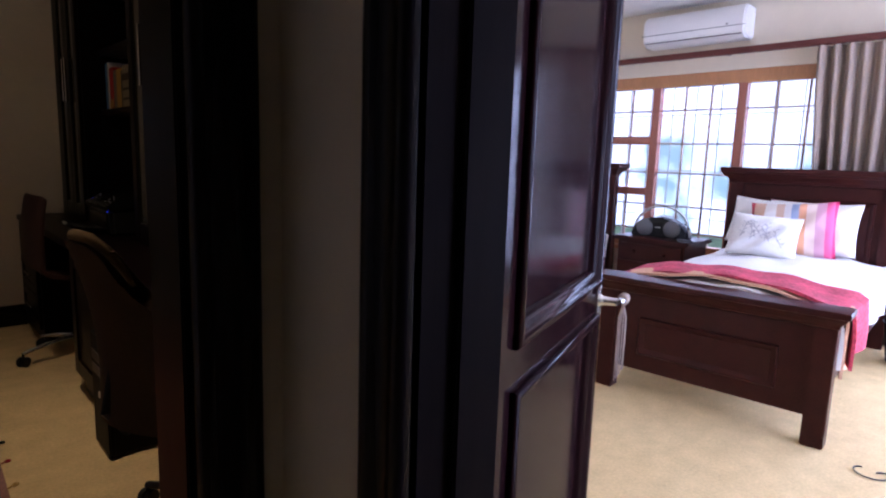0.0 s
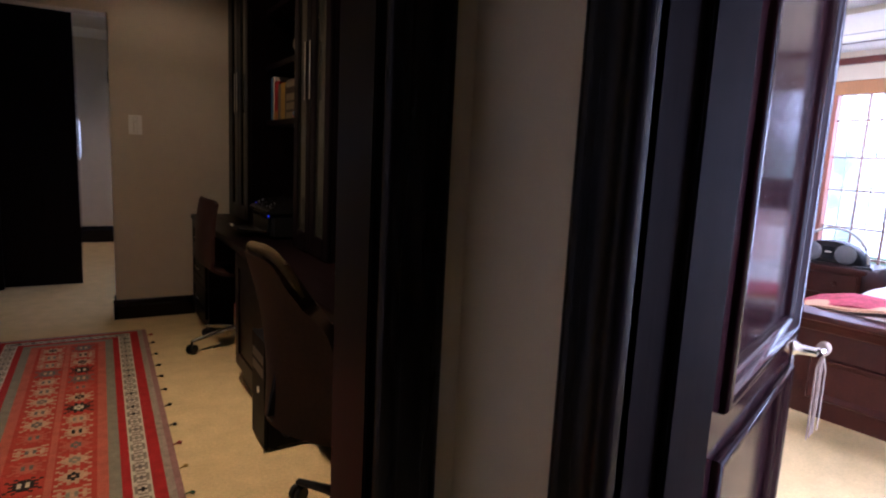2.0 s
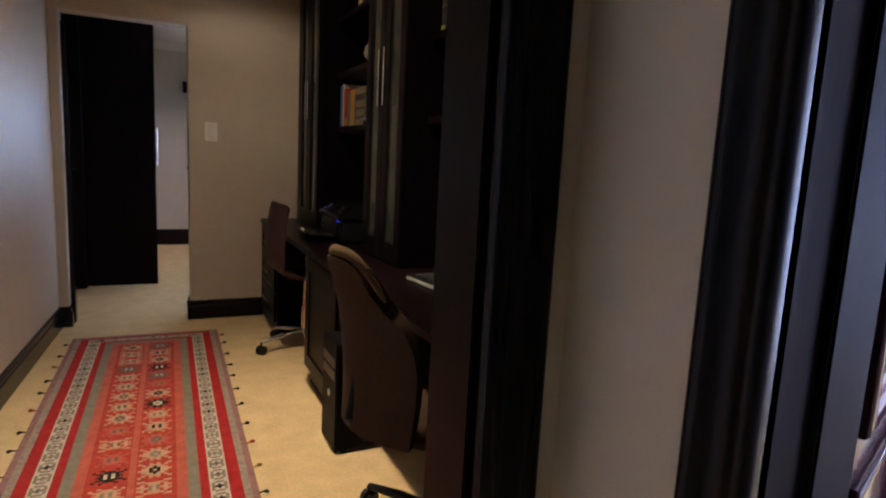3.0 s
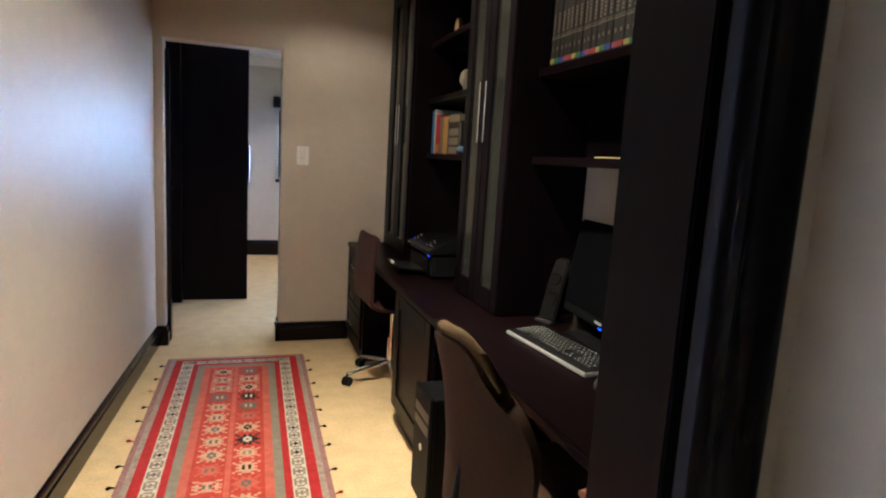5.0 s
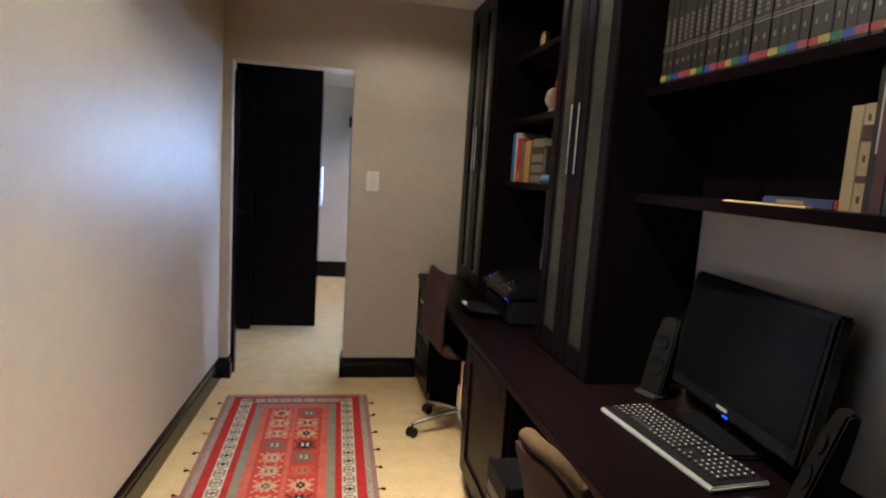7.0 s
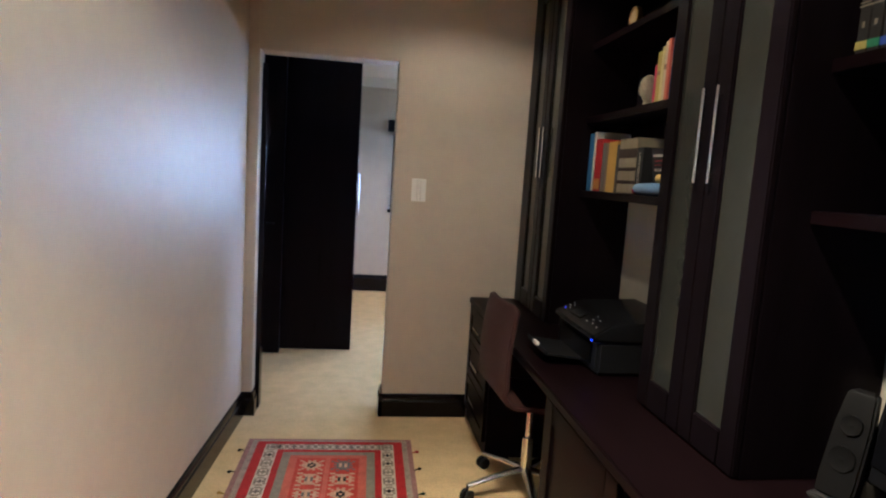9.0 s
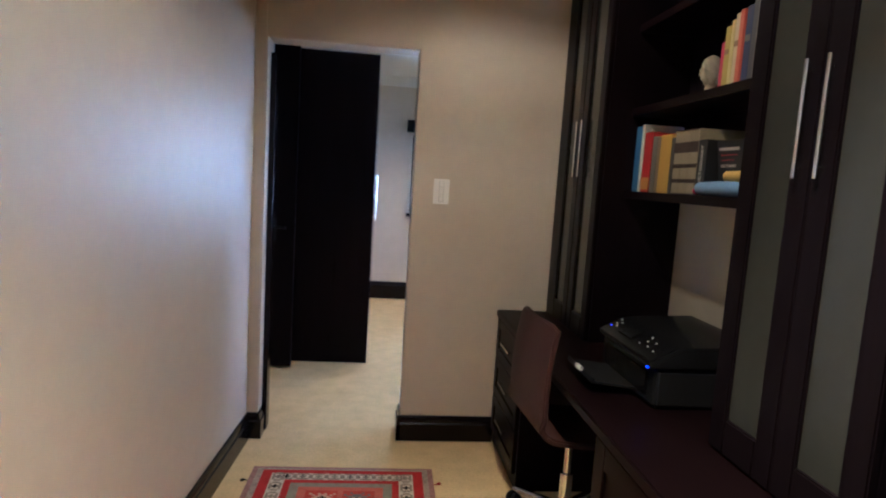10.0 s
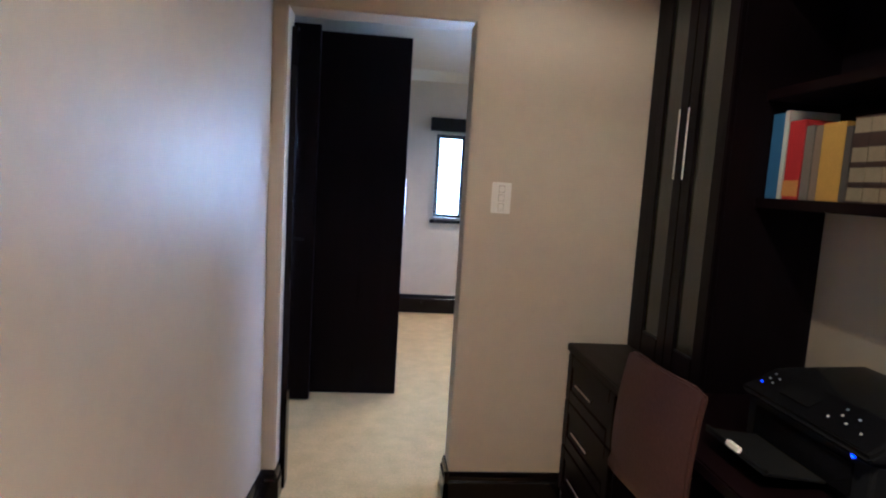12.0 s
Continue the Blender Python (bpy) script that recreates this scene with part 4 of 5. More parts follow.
bm = bmesh.new()
sheet(bm, lambda u, v: Vector(back_shell(u, v, 0.27, 0.39, 0.34, 0.46, 0.985, 0.070, 0.07)) + Vector((-0.27, 0, 0)), 20, 16, 0.045)
bk = part("backrest", bm, M_SUEDE, ch, bevel=0.012, smooth=60, segments=3)
bm = bmesh.new()
tube(bm, [Vector(back_shell(k / 16, 1.0, 0.27, 0.39, 0.34, 0.46, 0.985, 0.070, 0.07)) + Vector((-0.292, 0, 0.002)) for k in range(17)], [0.006 + 0.013 * math.sin(math.pi * k / 16) ** 0.5 for k in range(17)], 10, 0.8)
part("top_roll", bm, M_SUEDETOP, bk, "lighter tan top edge", smooth=70)
for k in range(5):
    bm = bmesh.new()
    p = Vector(back_shell(0.15 + 0.175 * k, 0.985, 0.27, 0.39, 0.34, 0.46, 0.985, 0.070, 0.07))
    lathe(bm, [(0.010, -0.002), (0.010, 0.003), (0.004, 0.005)], 12, p.x - 0.292, p.y, p.z + 0.015)
    part("button", bm, M_SUEDE, bk)
bm = bmesh.new()
rings(bm, [[(0.23 * a * math.copysign(abs(math.cos(t)) ** 0.6, math.cos(t)), 0.235 * a * math.copysign(abs(math.sin(t)) ** 0.6, math.sin(t)), z) for t in [2 * math.pi * k / 28 for k in range(28)]] for a, z in ((0.86, 0.44), (0.98, 0.455), (1.0, 0.48), (0.97, 0.505), (0.85, 0.522), (0.45, 0.53))])
part("seat", bm, M_SUEDE, ch, smooth=60)
bm = bmesh.new()
tube(bm, [(-0.12, 0, 0.44), (-0.26, 0, 0.43), (-0.30, 0, 0.50), (-0.275, 0, 0.62)], 0.02, 10, 0.5)
part("back_bracket", bm, M_BLACK, ch)
M_ARMWOOD = mat("light_arm_wood", (0.30, 0.13, 0.06), 0.4, var=0.2, scale=10, stretch=(0.6, 4, 4))
for s in (-1, 1):
    bm = bmesh.new()
    tube(bm, [(-0.06, s * 0.22, 0.45), (-0.06, s * 0.285, 0.47), (-0.05, s * 0.29, 0.64)], 0.012, 10)
    arm = part("arm_bracket", bm, M_BLACK, ch)
    bm = bmesh.new()
    tube(bm, [(-0.13, s * 0.29, 0.655), (-0.02, s * 0.29, 0.662), (0.12, s * 0.285, 0.655)], [0.020, 0.026, 0.018], 12, 0.6)
    part("arm_pad", bm, M_ARMWOOD, arm, "polished wooden arm pad", smooth=70)

c2 = thing("desk_chair", "dark brown leather desk chair with a chrome star base", "desk chair", pose(1.828, 4.475, 0, 0, 0, 4))
star_base(c2, M_CHROME, 0.29, "leg", turn=0.77)
bm = bmesh.new()
tube(bm, [(0, 0, 0.10), (0, 0, 0.28)], 0.026, 14)
tube(bm, [(0, 0, 0.28), (0, 0, 0.505)], 0.015, 12)
part("gas_column", bm, M_CHROME, c2)
bm = bmesh.new()


def shell2(u, v):
    """Seat and back of one bent sheet; v runs from the front of the seat up the back."""
    s = 2 * u - 1
    L = v * 0.92
    if L < 0.40:
        x, z = 0.22 - L, 0.525 - 0.02 * math.sin(math.pi * L / 0.40)
    elif L < 0.52:
        a = (L - 0.40) / 0.12 * radians(82)
        x, z = -0.18 - 0.084 * math.sin(a), 0.525 + 0.084 * (1 - math.cos(a))
    else:
        k = L - 0.52
        x, z = -0.263 - 0.05 * k + 0.05 * (k / 0.4) ** 2, 0.597 + k * 0.865
    w = 0.385 + 0.02 * math.sin(math.pi * v)
    corner = 0.02 * max(0, abs(s) - 0.8) / 0.2 * (1 if v > 0.97 else 0)
    return (x + 0.05 + 0.02 * s * s * (1 if L > 0.5 else 0), s * w / 2 - 0.038, z - corner)


sheet(bm, shell2, 14, 30, 0.022)
part("seat_shell", bm, M_LEATHER, c2, bevel=0.006, smooth=60)

# ---- books and ornaments ----
M_PAPER = mat("page_edges", (0.62, 0.55, 0.42), 0.9, var=0.15, scale=40, stretch=(1, 30, 1))
COVERS = {}


def cover(c, rough=0.5):
    key = tuple(c)
    if key not in COVERS:
        COVERS[key] = mat("book_cover", tuple(0.78 * k for k in c), rough, var=0.12, scale=18, bump=0.05)
    return COVERS[key]


def book(label, y, w, h, d, z, c, x=2.075, lean=0.0, group="books on the open shelves", turn=0.0):
    """An upright book, spine toward -x; y is its lower side, w its thickness."""
    b = thing("book", label, "book", pose(x, y, z, lean, 0, turn), group)
    part("cover", B((0.0, d, 0.0, 0.003, 0, h), (0.0, d, w - 0.003, w, 0, h), (-0.002, 0.003, 0.0, w, 0, h)), cover(c), b, bevel=0.0012)
    part("pages", B((0.003, d - 0.005, 0.003, w - 0.003, 0.004, h - 0.005)), M_PAPER, b)
    return b


def band(b, w, z0, z1, c, name="spine_band", inset=0.0):
    part(name, B((-0.0032, -0.0018, inset, w - inset, z0, z1)), cover(c), b)


ENC = (0.015, 0.0125, 0.0095)
GOLD = (0.17, 0.145, 0.10)
COL = ((0.34, 0.28, 0.05), (0.03, 0.14, 0.06), (0.03, 0.06, 0.32), (0.28, 0.05, 0.09), (0.28, 0.03, 0.03))
rb = random.Random(8)
y = 3.192
for k in range(44):
    w = 0.0325 + rb.uniform(-0.0015, 0.0015)
    b = book("dark encyclopedia volume with a coloured spine mark and gold line", y - w, w - 0.0015, 0.285 + rb.uniform(-0.002, 0.002), 0.20, 1.7885, ENC, 2.112 + rb.uniform(-0.003, 0.003), 0, "encyclopedia set")
    band(b, w, 0.018, 0.036, COL[k % 5])
    band(b, w, 0.112, 0.116, GOLD, "gold_line")
    band(b, w, 0.121, 0.123, GOLD, "gold_line")
    band(b, w, 0.066, 0.079, GOLD, "volume_number", 0.0125)
    for z in (0.135, 0.148, 0.161, 0.174, 0.187, 0.20):
        band(b, w, z, z + 0.008, GOLD, "title_bar", 0.0115)
    y -= w
    if y < 1.83:
        break

# lower shelf of the printer bay, from the far end
z = 1.4365
rows = (("tall blue book on the shelf", 0.064, 0.275, (0.05, 0.16, 0.36)), ("tall white book on the shelf", 0.022, 0.28, (0.62, 0.60, 0.56)), ("red book with an orange foot", 0.072, 0.245, (0.42, 0.022, 0.018)),
        ("grey book on the shelf", 0.040, 0.225, (0.16, 0.15, 0.13)), ("grey-brown book on the shelf", 0.034, 0.222, (0.20, 0.15, 0.11)), ("mustard yellow book on the shelf", 0.090, 0.225, (0.50, 0.30, 0.03)),
        ("dark grey book on the shelf", 0.026, 0.21, (0.07, 0.065, 0.06)))
y = 4.750
for label, w, h, c in rows:
    b = book(label, y - w, w - 0.001, h, 0.17, z, c, 2.100 + rb.uniform(0, 0.012))
    if c[0] == 0.42:
        band(b, w, 0.01, 0.06, (0.55, 0.26, 0.04), "foot_band")
    y -= w
    if c[0] == 0.16:
        y -= 0.002
y -= 0.004
for k in range(3):
    b = book("old cream and brown leather-bound volume", y - 0.056, 0.055, 0.232, 0.17, z, (0.25, 0.21, 0.13), 2.104, 0, "old leather-bound volumes")
    for z0, z1 in ((0.0, 0.004), (0.042, 0.056), (0.096, 0.110), (0.150, 0.188), (0.228, 0.2318)):
        band(b, 0.055, z0, z1, (0.035, 0.018, 0.012))
    y -= 0.056
M_PRINTWHITE = mat("white_cover_print", (0.36, 0.34, 0.31), 0.6, var=0.03)
b = book("thick black dictionary with white and red lettering", y - 0.058, 0.056, 0.19, 0.17, z, (0.010, 0.010, 0.011), 2.104)
text_part("spine_title", "DICTIONARY", 0.024, Matrix(((0, 0, -1, -0.0022), (0, 1, 0, 0.028), (1, 0, 0, 0.10), (0, 0, 0, 1))), M_PRINTWHITE, b)
yd = y - 0.070
d2 = thing("dictionary", "black dictionary leaning open-faced to the room with red lines", "book", pose(2.15, yd - 0.12, z, 0, -8, 0), "books on the open shelves")
part("cover", B((0.0, 0.035, -0.085, 0.115, 0.0, 0.185)), cover((0.012, 0.012, 0.013)), d2, bevel=0.002)
part("title_line", B((-0.0012, 0.0, 0.0, 0.09, 0.136, 0.139)), cover((0.40, 0.03, 0.03)), d2)
part("title_line", B((-0.0012, 0.0, 0.02, 0.09, 0.120, 0.1225)), cover((0.40, 0.03, 0.03)), d2)
part("title_bar", B((-0.0012, 0.0, -0.01, 0.10, 0.152, 0.162)), M_PRINTWHITE, d2, "white title bar")
text_part("title", "DICTIONARY", 0.014, pose(-0.001, 0.050, 0.102, 90, 0, -90), M_PRINTWHITE, d2)
case = thing("pencil_case", "soft light blue pencil case lying on the shelf", "pencil case", pose(2.106, 4.045, z) @ Matrix.Diagonal((1, 1, 0.78, 1)))
bm = bmesh.new()
tube(bm, [(0, 0.15, 0.03), (0, 0.14, 0.031), (0, 0.05, 0.033), (0, -0.06, 0.033), (0, -0.13, 0.031), (0, -0.14, 0.03)], [0.015, 0.028, 0.031, 0.031, 0.028, 0.015], 16)
part("pouch", bm, mat("light_blue_cloth", (0.13, 0.23, 0.42), 0.8, var=0.15, scale=15, bump=0.3, bscale=150), case, smooth=60)
bm = bmesh.new()
tube(bm, [(-0.01, 0.15, 0.02), (-0.01, 0.165, 0.02)], [0.016, 0.010], 10)
part("end_tab", bm, cover((0.5, 0.03, 0.10)), case, "pink end tab")
roll = thing("yellow_pouch", "rolled yellow cloth lying on the pencil case", "cloth roll", pose(2.125, 3.99, z + 0.049))
bm = bmesh.new()
tube(bm, [(0, 0.09, 0.017), (0, 0.08, 0.018), (0, -0.03, 0.018), (0, -0.10, 0.017)], [0.010, 0.017, 0.018, 0.012], 14)
part("roll", bm, mat("mustard_cloth", (0.50, 0.32, 0.05), 0.8, var=0.15, scale=15, bump=0.3, bscale=150), roll, smooth=60)

# middle shelf: plaster head and slim books
z = 1.7885
M_PLASTER = mat("aged_plaster", (0.24, 0.205, 0.14), 0.8, var=0.15, scale=20, bump=0.3, bscale=60)
bm = bmesh.new()
lathe(bm, [(0.036, 0.0), (0.036, 0.010), (0.026, 0.020), (0.020, 0.034), (0.022, 0.044)], 20)
rings(bm, [[(r * (1 + 0.10 * math.sin(7 * t + 90 * h)) * math.cos(t), r * 0.9 * (1 + 0.10 * math.sin(7 * t + 90 * h)) * math.sin(t), h) for t in [2 * math.pi * k / 42 for k in range(42)]] for r, h in
           ((0.018, 0.040), (0.030, 0.050), (0.029, 0.056), (0.041, 0.066), (0.039, 0.074), (0.047, 0.085), (0.044, 0.094), (0.047, 0.106), (0.043, 0.116), (0.042, 0.128), (0.035, 0.138), (0.032, 0.148), (0.022, 0.158), (0.008, 0.166))])
bust = tagged(part("plaster_ornament", bm, M_PLASTER, smooth=60), "small carved cream plaster ornament on the shelf", "ornament")
bust.matrix_basis = pose(2.15, 4.282, z) @ Matrix.Scale(0.82, 4)
y = 4.180
for label, w, h, c in (("thin crimson book on the shelf", 0.022, 0.155, (0.45, 0.03, 0.08)), ("olive yellow book on the shelf", 0.030, 0.20, (0.42, 0.34, 0.05)), ("pale yellow book on the shelf", 0.016, 0.215, (0.60, 0.50, 0.20)),
                       ("cream book with brown marks", 0.028, 0.23, (0.55, 0.45, 0.28)), ("red-orange book on the shelf", 0.022, 0.235, (0.55, 0.12, 0.06)), ("royal blue book on the shelf", 0.034, 0.24, (0.022, 0.035, 0.11)),
                       ("dark grey book on the shelf", 0.024, 0.25, (0.06, 0.06, 0.07)), ("silver grey book on the shelf", 0.014, 0.255, (0.16, 0.155, 0.15)), ("dark brown book on the shelf", 0.04, 0.23, (0.05, 0.03, 0.02))):
    b = book(label, y - w, w - 0.001, h, 0.17, z, c, 2.115 + rb.uniform(0, 0.012))
    if w > 0.025:
        band(b, w, h * 0.55, h * 0.63, (0.25, 0.16, 0.08) if c[0] > 0.3 else (0.17, 0.155, 0.13), "spine_band", 0.004)
    y -= w

# top shelf: a small brass clock
M_BRASS = mat("aged_brass", (0.55, 0.36, 0.12), 0.3, 1.0, var=0.15, scale=20)
cl = thing("clock", "small round brass clock on the top shelf", "clock", pose(2.15, 4.475, 2.1365))
bm = bmesh.new()
moved(lathe(bm, [(0.030, -0.012), (0.046, -0.012), (0.048, 0.0), (0.046, 0.012), (0.036, 0.014), (0.034, 0.008)], 24), pose(0, 0, 0.060, 0, -90, 0))
part("case", bm, M_BRASS, cl)
bm = bmesh.new()
moved(lathe(bm, [(0.036, 0.0), (0.036, 0.002)], 24), pose(-0.0085, 0, 0.060, 0, -90, 0))
part("dial", bm, mat("gold_dial", (0.42, 0.30, 0.13), 0.45, 0.3, var=0.15, scale=40), cl, "gold-coloured dial")
part("foot", B((-0.012, 0.012, -0.035, 0.035, 0.0, 0.014)), M_BRASS, cl, bevel=0.003)

# lower shelf over the monitor: ruler, booklet and upright books
z = 1.4365
rul = tagged(part("ruler", B((-0.014, 0.014, -0.135, 0.135, 0.0, 0.004)), mat("yellow_ruler_wood", (0.92, 0.76, 0.32), 0.4, var=0.1, scale=20), None, "", 0.001), "yellow wooden ruler at the shelf edge", "ruler")
rul.matrix_basis = pose(2.098, 2.625, z, 0, 0, 3)
bk2 = thing("booklet", "blue booklet with a red end lying on the shelf", "booklet", pose(2.165, 2.535, z, 0, 0, 2))
part("cover", B((-0.06, 0.08, -0.10, 0.11, 0.0, 0.022)), cover((0.045, 0.052, 0.15)), bk2, bevel=0.003)
part("title_bar", B((-0.0615, -0.0598, -0.02, 0.06, 0.007, 0.016)), cover((0.30, 0.20, 0.10)), bk2)
part("red_end", B((-0.062, 0.08, -0.112, -0.10, 0.0, 0.023)), cover((0.50, 0.04, 0.03)), bk2, "red end", bevel=0.003)
y = 2.425
for k in range(2):
    w, h = (0.032, 0.222) if k == 0 else (0.030, 0.224)
    b = book("cream book with brown block pattern on the shelf", y - w, w - 0.001, h, 0.17, z, (0.40, 0.31, 0.15), 2.112)
    if k:
        for j in range(5):
            band(b, w, 0.02 + j * 0.042, 0.034 + j * 0.042 + (0.02 if j == 3 else 0), (0.06, 0.035, 0.02), "spine_block", 0.003 if j % 2 else 0.012)
    y -= w
b = book("tall black book with a white spine title", y - 0.036, 0.035, 0.305, 0.20, z, (0.010, 0.010, 0.012), 2.106)
part("spine_title", B((-0.0035, -0.0018, 0.014, 0.021, 0.12, 0.26)), M_PRINTWHITE, b, "white title, too small to read")
y -= 0.036
for w, h, c in ((0.03, 0.26, (0.07, 0.03, 0.03)), (0.04, 0.24, (0.03, 0.04, 0.07)), (0.025, 0.25, (0.10, 0.08, 0.06))):
    book("dark upright book on the shelf", y - w, w - 0.001, h, 0.18, z, c, 2.085)
    y -= w

# recessed ceiling lamps
for x, yy in ((1.30, 3.0),):
    dl = thing("ceiling_downlight", "round white recessed ceiling downlight", "ceiling lamp", pose(x, yy, H))
    bm = bmesh.new()
    lathe(bm, [(0.062, 0.0), (0.062, -0.006), (0.052, -0.010), (0.044, -0.004), (0.044, 0.0)], 24)
    part("trim_ring", bm, M_WHITE, dl)


# ---- bedroom: window, curtain, fittings ----
wn1 = thing("window_1", "wide varnished wooden window with small panes and bars", "window", kind="structure")
XW = 6.255


M_MULLION = mat("reddish_window_wood", (0.34, 0.13, 0.085), 0.35, var=0.2, scale=4, bump=0.04, stretch=(4, 4, 0.6))
# the glazing bars' paleness is window glare put into their colour
M_GBAR = mat("glare_pale_glazing_bars", (0.55, 0.42, 0.36), 0.4, var=0.12, scale=8)


def wbar(y0, y1, z0, z1, name, d=0.03, material=M_PINE, x=XW):
    return part(name, B((x - d, x + d, y0, y1, z0, z1)), material, wn1, bevel=0.003)


wbar(WY0, WY1, 1.895, 1.9995, "window_frame", 0.045)
wbar(WY0, WY1, WZ0 + 0.0005, WZ0 + 0.07, "window_frame", 0.045)
wbar(WY0, WY0 + 0.06, WZ0 + 0.07, 1.895, "window_frame", 0.045)
wbar(WY1 - 0.06, WY1, WZ0 + 0.07, 1.895, "window_frame", 0.045)
cols = (1.61, 2.573, 3.313, 4.24)
for y in cols[1:3]:
    wbar(y - 0.036, y + 0.036, WZ0 + 0.07, 1.895, "mullion", 0.04, M_MULLION)
wbar(3.349, 4.24, 1.395, 1.47, "transom", 0.04, M_MULLION)
wbar(3.349, 4.24, 0.93, 1.0, "transom", 0.04, M_MULLION)
for a, b in zip(cols, cols[1:]):
    n = 3 if b - a < 0.8 else 4
    for k in range(1, n):
        y = a + 0.036 + (b - a - 0.072) * k / n
        wbar(y - 0.009, y + 0.009, WZ0 + 0.07, 1.895, "glazing_bar", 0.012, M_GBAR)
    for z in (1.695, 1.405, 1.147, 0.852, 0.62):
        if a > 3.2 and abs(z - 1.405) < 0.01:
            continue
        wbar(a + 0.036, b - 0.036, z - 0.008, z + 0.008, "glazing_bar", 0.010, M_GBAR)
    p = part("pane", B((XW + 0.014, XW + 0.018, a + 0.03, b - 0.03, WZ0 + 0.06, 1.90)), M_GLASS, wn1)
    p.visible_shadow = False
part("window_sill", B((WX - 0.05, XW - 0.045, WY0 - 0.03, WY1 + 0.03, WZ0 - 0.035, WZ0)), M_PINE, wn1, bevel=0.004)
# steel bars lightened in colour to stand for the glare behind them
M_BARS = mat("glare_pale_burglar_bars", (0.50, 0.46, 0.45), 0.5, var=0.1, scale=20)
bars = thing("burglar_bars", "thin steel burglar bars outside the panes, coloured pale for glare", "burglar bars")
for k in range(12):
    y = 1.72 + k * 0.212
    bm = bmesh.new()
    tube(bm, [(6.33, y, WZ0 + 0.001), (6.33, y, WZ1 + 0.049)], 0.005, 6)
    part("bar", bm, M_BARS, bars)
for z in (0.75, 1.17, 1.66):
    bm = bmesh.new()
    tube(bm, [(6.33, WY0 + 0.001, z), (6.33, WY1 - 0.001, z)], 0.005, 6)
    part("cross_bar", bm, M_BARS, bars)

gd = thing("door_glazed", "white glazed garden door with large panes", "glazed door", kind="structure")
part("frame", B((6.23, 6.29, -0.499, -0.43, 0.0, 2.049), (6.23, 6.29, 1.15, 1.219, 0.0, 2.049), (6.23, 6.29, -0.43, 1.15, 1.97, 2.049), (6.23, 6.29, -0.43, 1.15, 0.0, 0.09), (6.23, 6.29, 0.33, 0.40, 0.09, 1.97)), M_WHITE, gd, bevel=0.004)
for a, b in ((-0.43, 0.33), (0.40, 1.15)):
    p = part("pane", B((6.258, 6.262, a - 0.004, b + 0.004, 0.086, 1.974)), M_GLASS, gd)
    p.visible_shadow = False

rail = thing("curtain_rail", "long reddish wooden curtain rail above the window", "curtain rail")
part("rail", B((6.08, 6.13, 1.0, 4.35, 2.108, 2.155)), M_RAIL, rail, bevel=0.006)
for y in (1.2, 2.7, 4.2):
    part("bracket", B((6.13, 6.1995, y - 0.015, y + 0.015, 2.113, 2.148)), M_RAIL, rail, bevel=0.003)
M_CURTAIN = mat("taupe_curtain_cloth", (0.30, 0.235, 0.185), 0.85, var=0.10, scale=6, bump=0.2, bscale=200, spec=0.2)
bm = bmesh.new()


def curtain(u, v):
    amp = 0.068 + 0.018 * math.sin(7 * u + 1)
    gather = 1 - 0.10 * math.sin(math.pi * min(v * 1.2, 1)) * 1.0
    y = 1.70 + (u - 0.5) * 0.66 * gather - 0.06 * (1 - v)
    x = 6.105 + amp * math.sin(2 * math.pi * 7 * u + 0.5 * math.sin(9 * u)) * (0.55 + 0.45 * (1 - v)) + 0.008 * math.sin(5 * v + 20 * u)
    return (x, y, 0.03 + 2.07 * v)


sheet(bm, curtain, 130, 14, 0.004)
cu = thing("curtain", "gathered taupe cloth curtain hanging beside the window", "curtain")
part("cloth", bm, M_CURTAIN, cu, smooth=80)
bm = bmesh.new()
sheet(bm, lambda u, v: (curtain(u, 0.96)[0] - 0.008, curtain(u, 1.0)[1], 2.01 + 0.085 * v), 130, 2, 0.003)
part("pleat_heading", bm, M_CURTAIN, cu, "stitched pencil-pleat heading", smooth=80)

ac = thing("air_conditioner", "white split air conditioner on the wall above the window", "air conditioner", pose(0, 2.95, 2.218))
bm = bmesh.new()
rings(bm, [[(6.1995, y, 0.0), (6.06, y, 0.0), (6.005, y, 0.035), (5.99, y, 0.10), (5.995, y, 0.20), (6.03, y, 0.25), (6.1995, y, 0.25)] for y in (-0.425, 0.425)])
part("housing", bm, M_WHITE, ac, bevel=0.012, segments=3)
part("louvre", B((5.998, 6.05, -0.40, 0.40, 0.012, 0.018)), M_WHITE, ac).matrix_basis = pose(0, 0, 0.0, 0, 0, 0)
part("outlet_slot", B((6.014, 6.03, -0.40, 0.40, 0.026, 0.033)), M_GREY, ac)
part("panel_seam", B((5.9905, 5.994, -0.43, 0.43, 0.088, 0.092)), M_GREY, ac)
part("indicator", B((5.990, 5.993, -0.30, -0.285, 0.105, 0.112)), M_BLACK, ac)

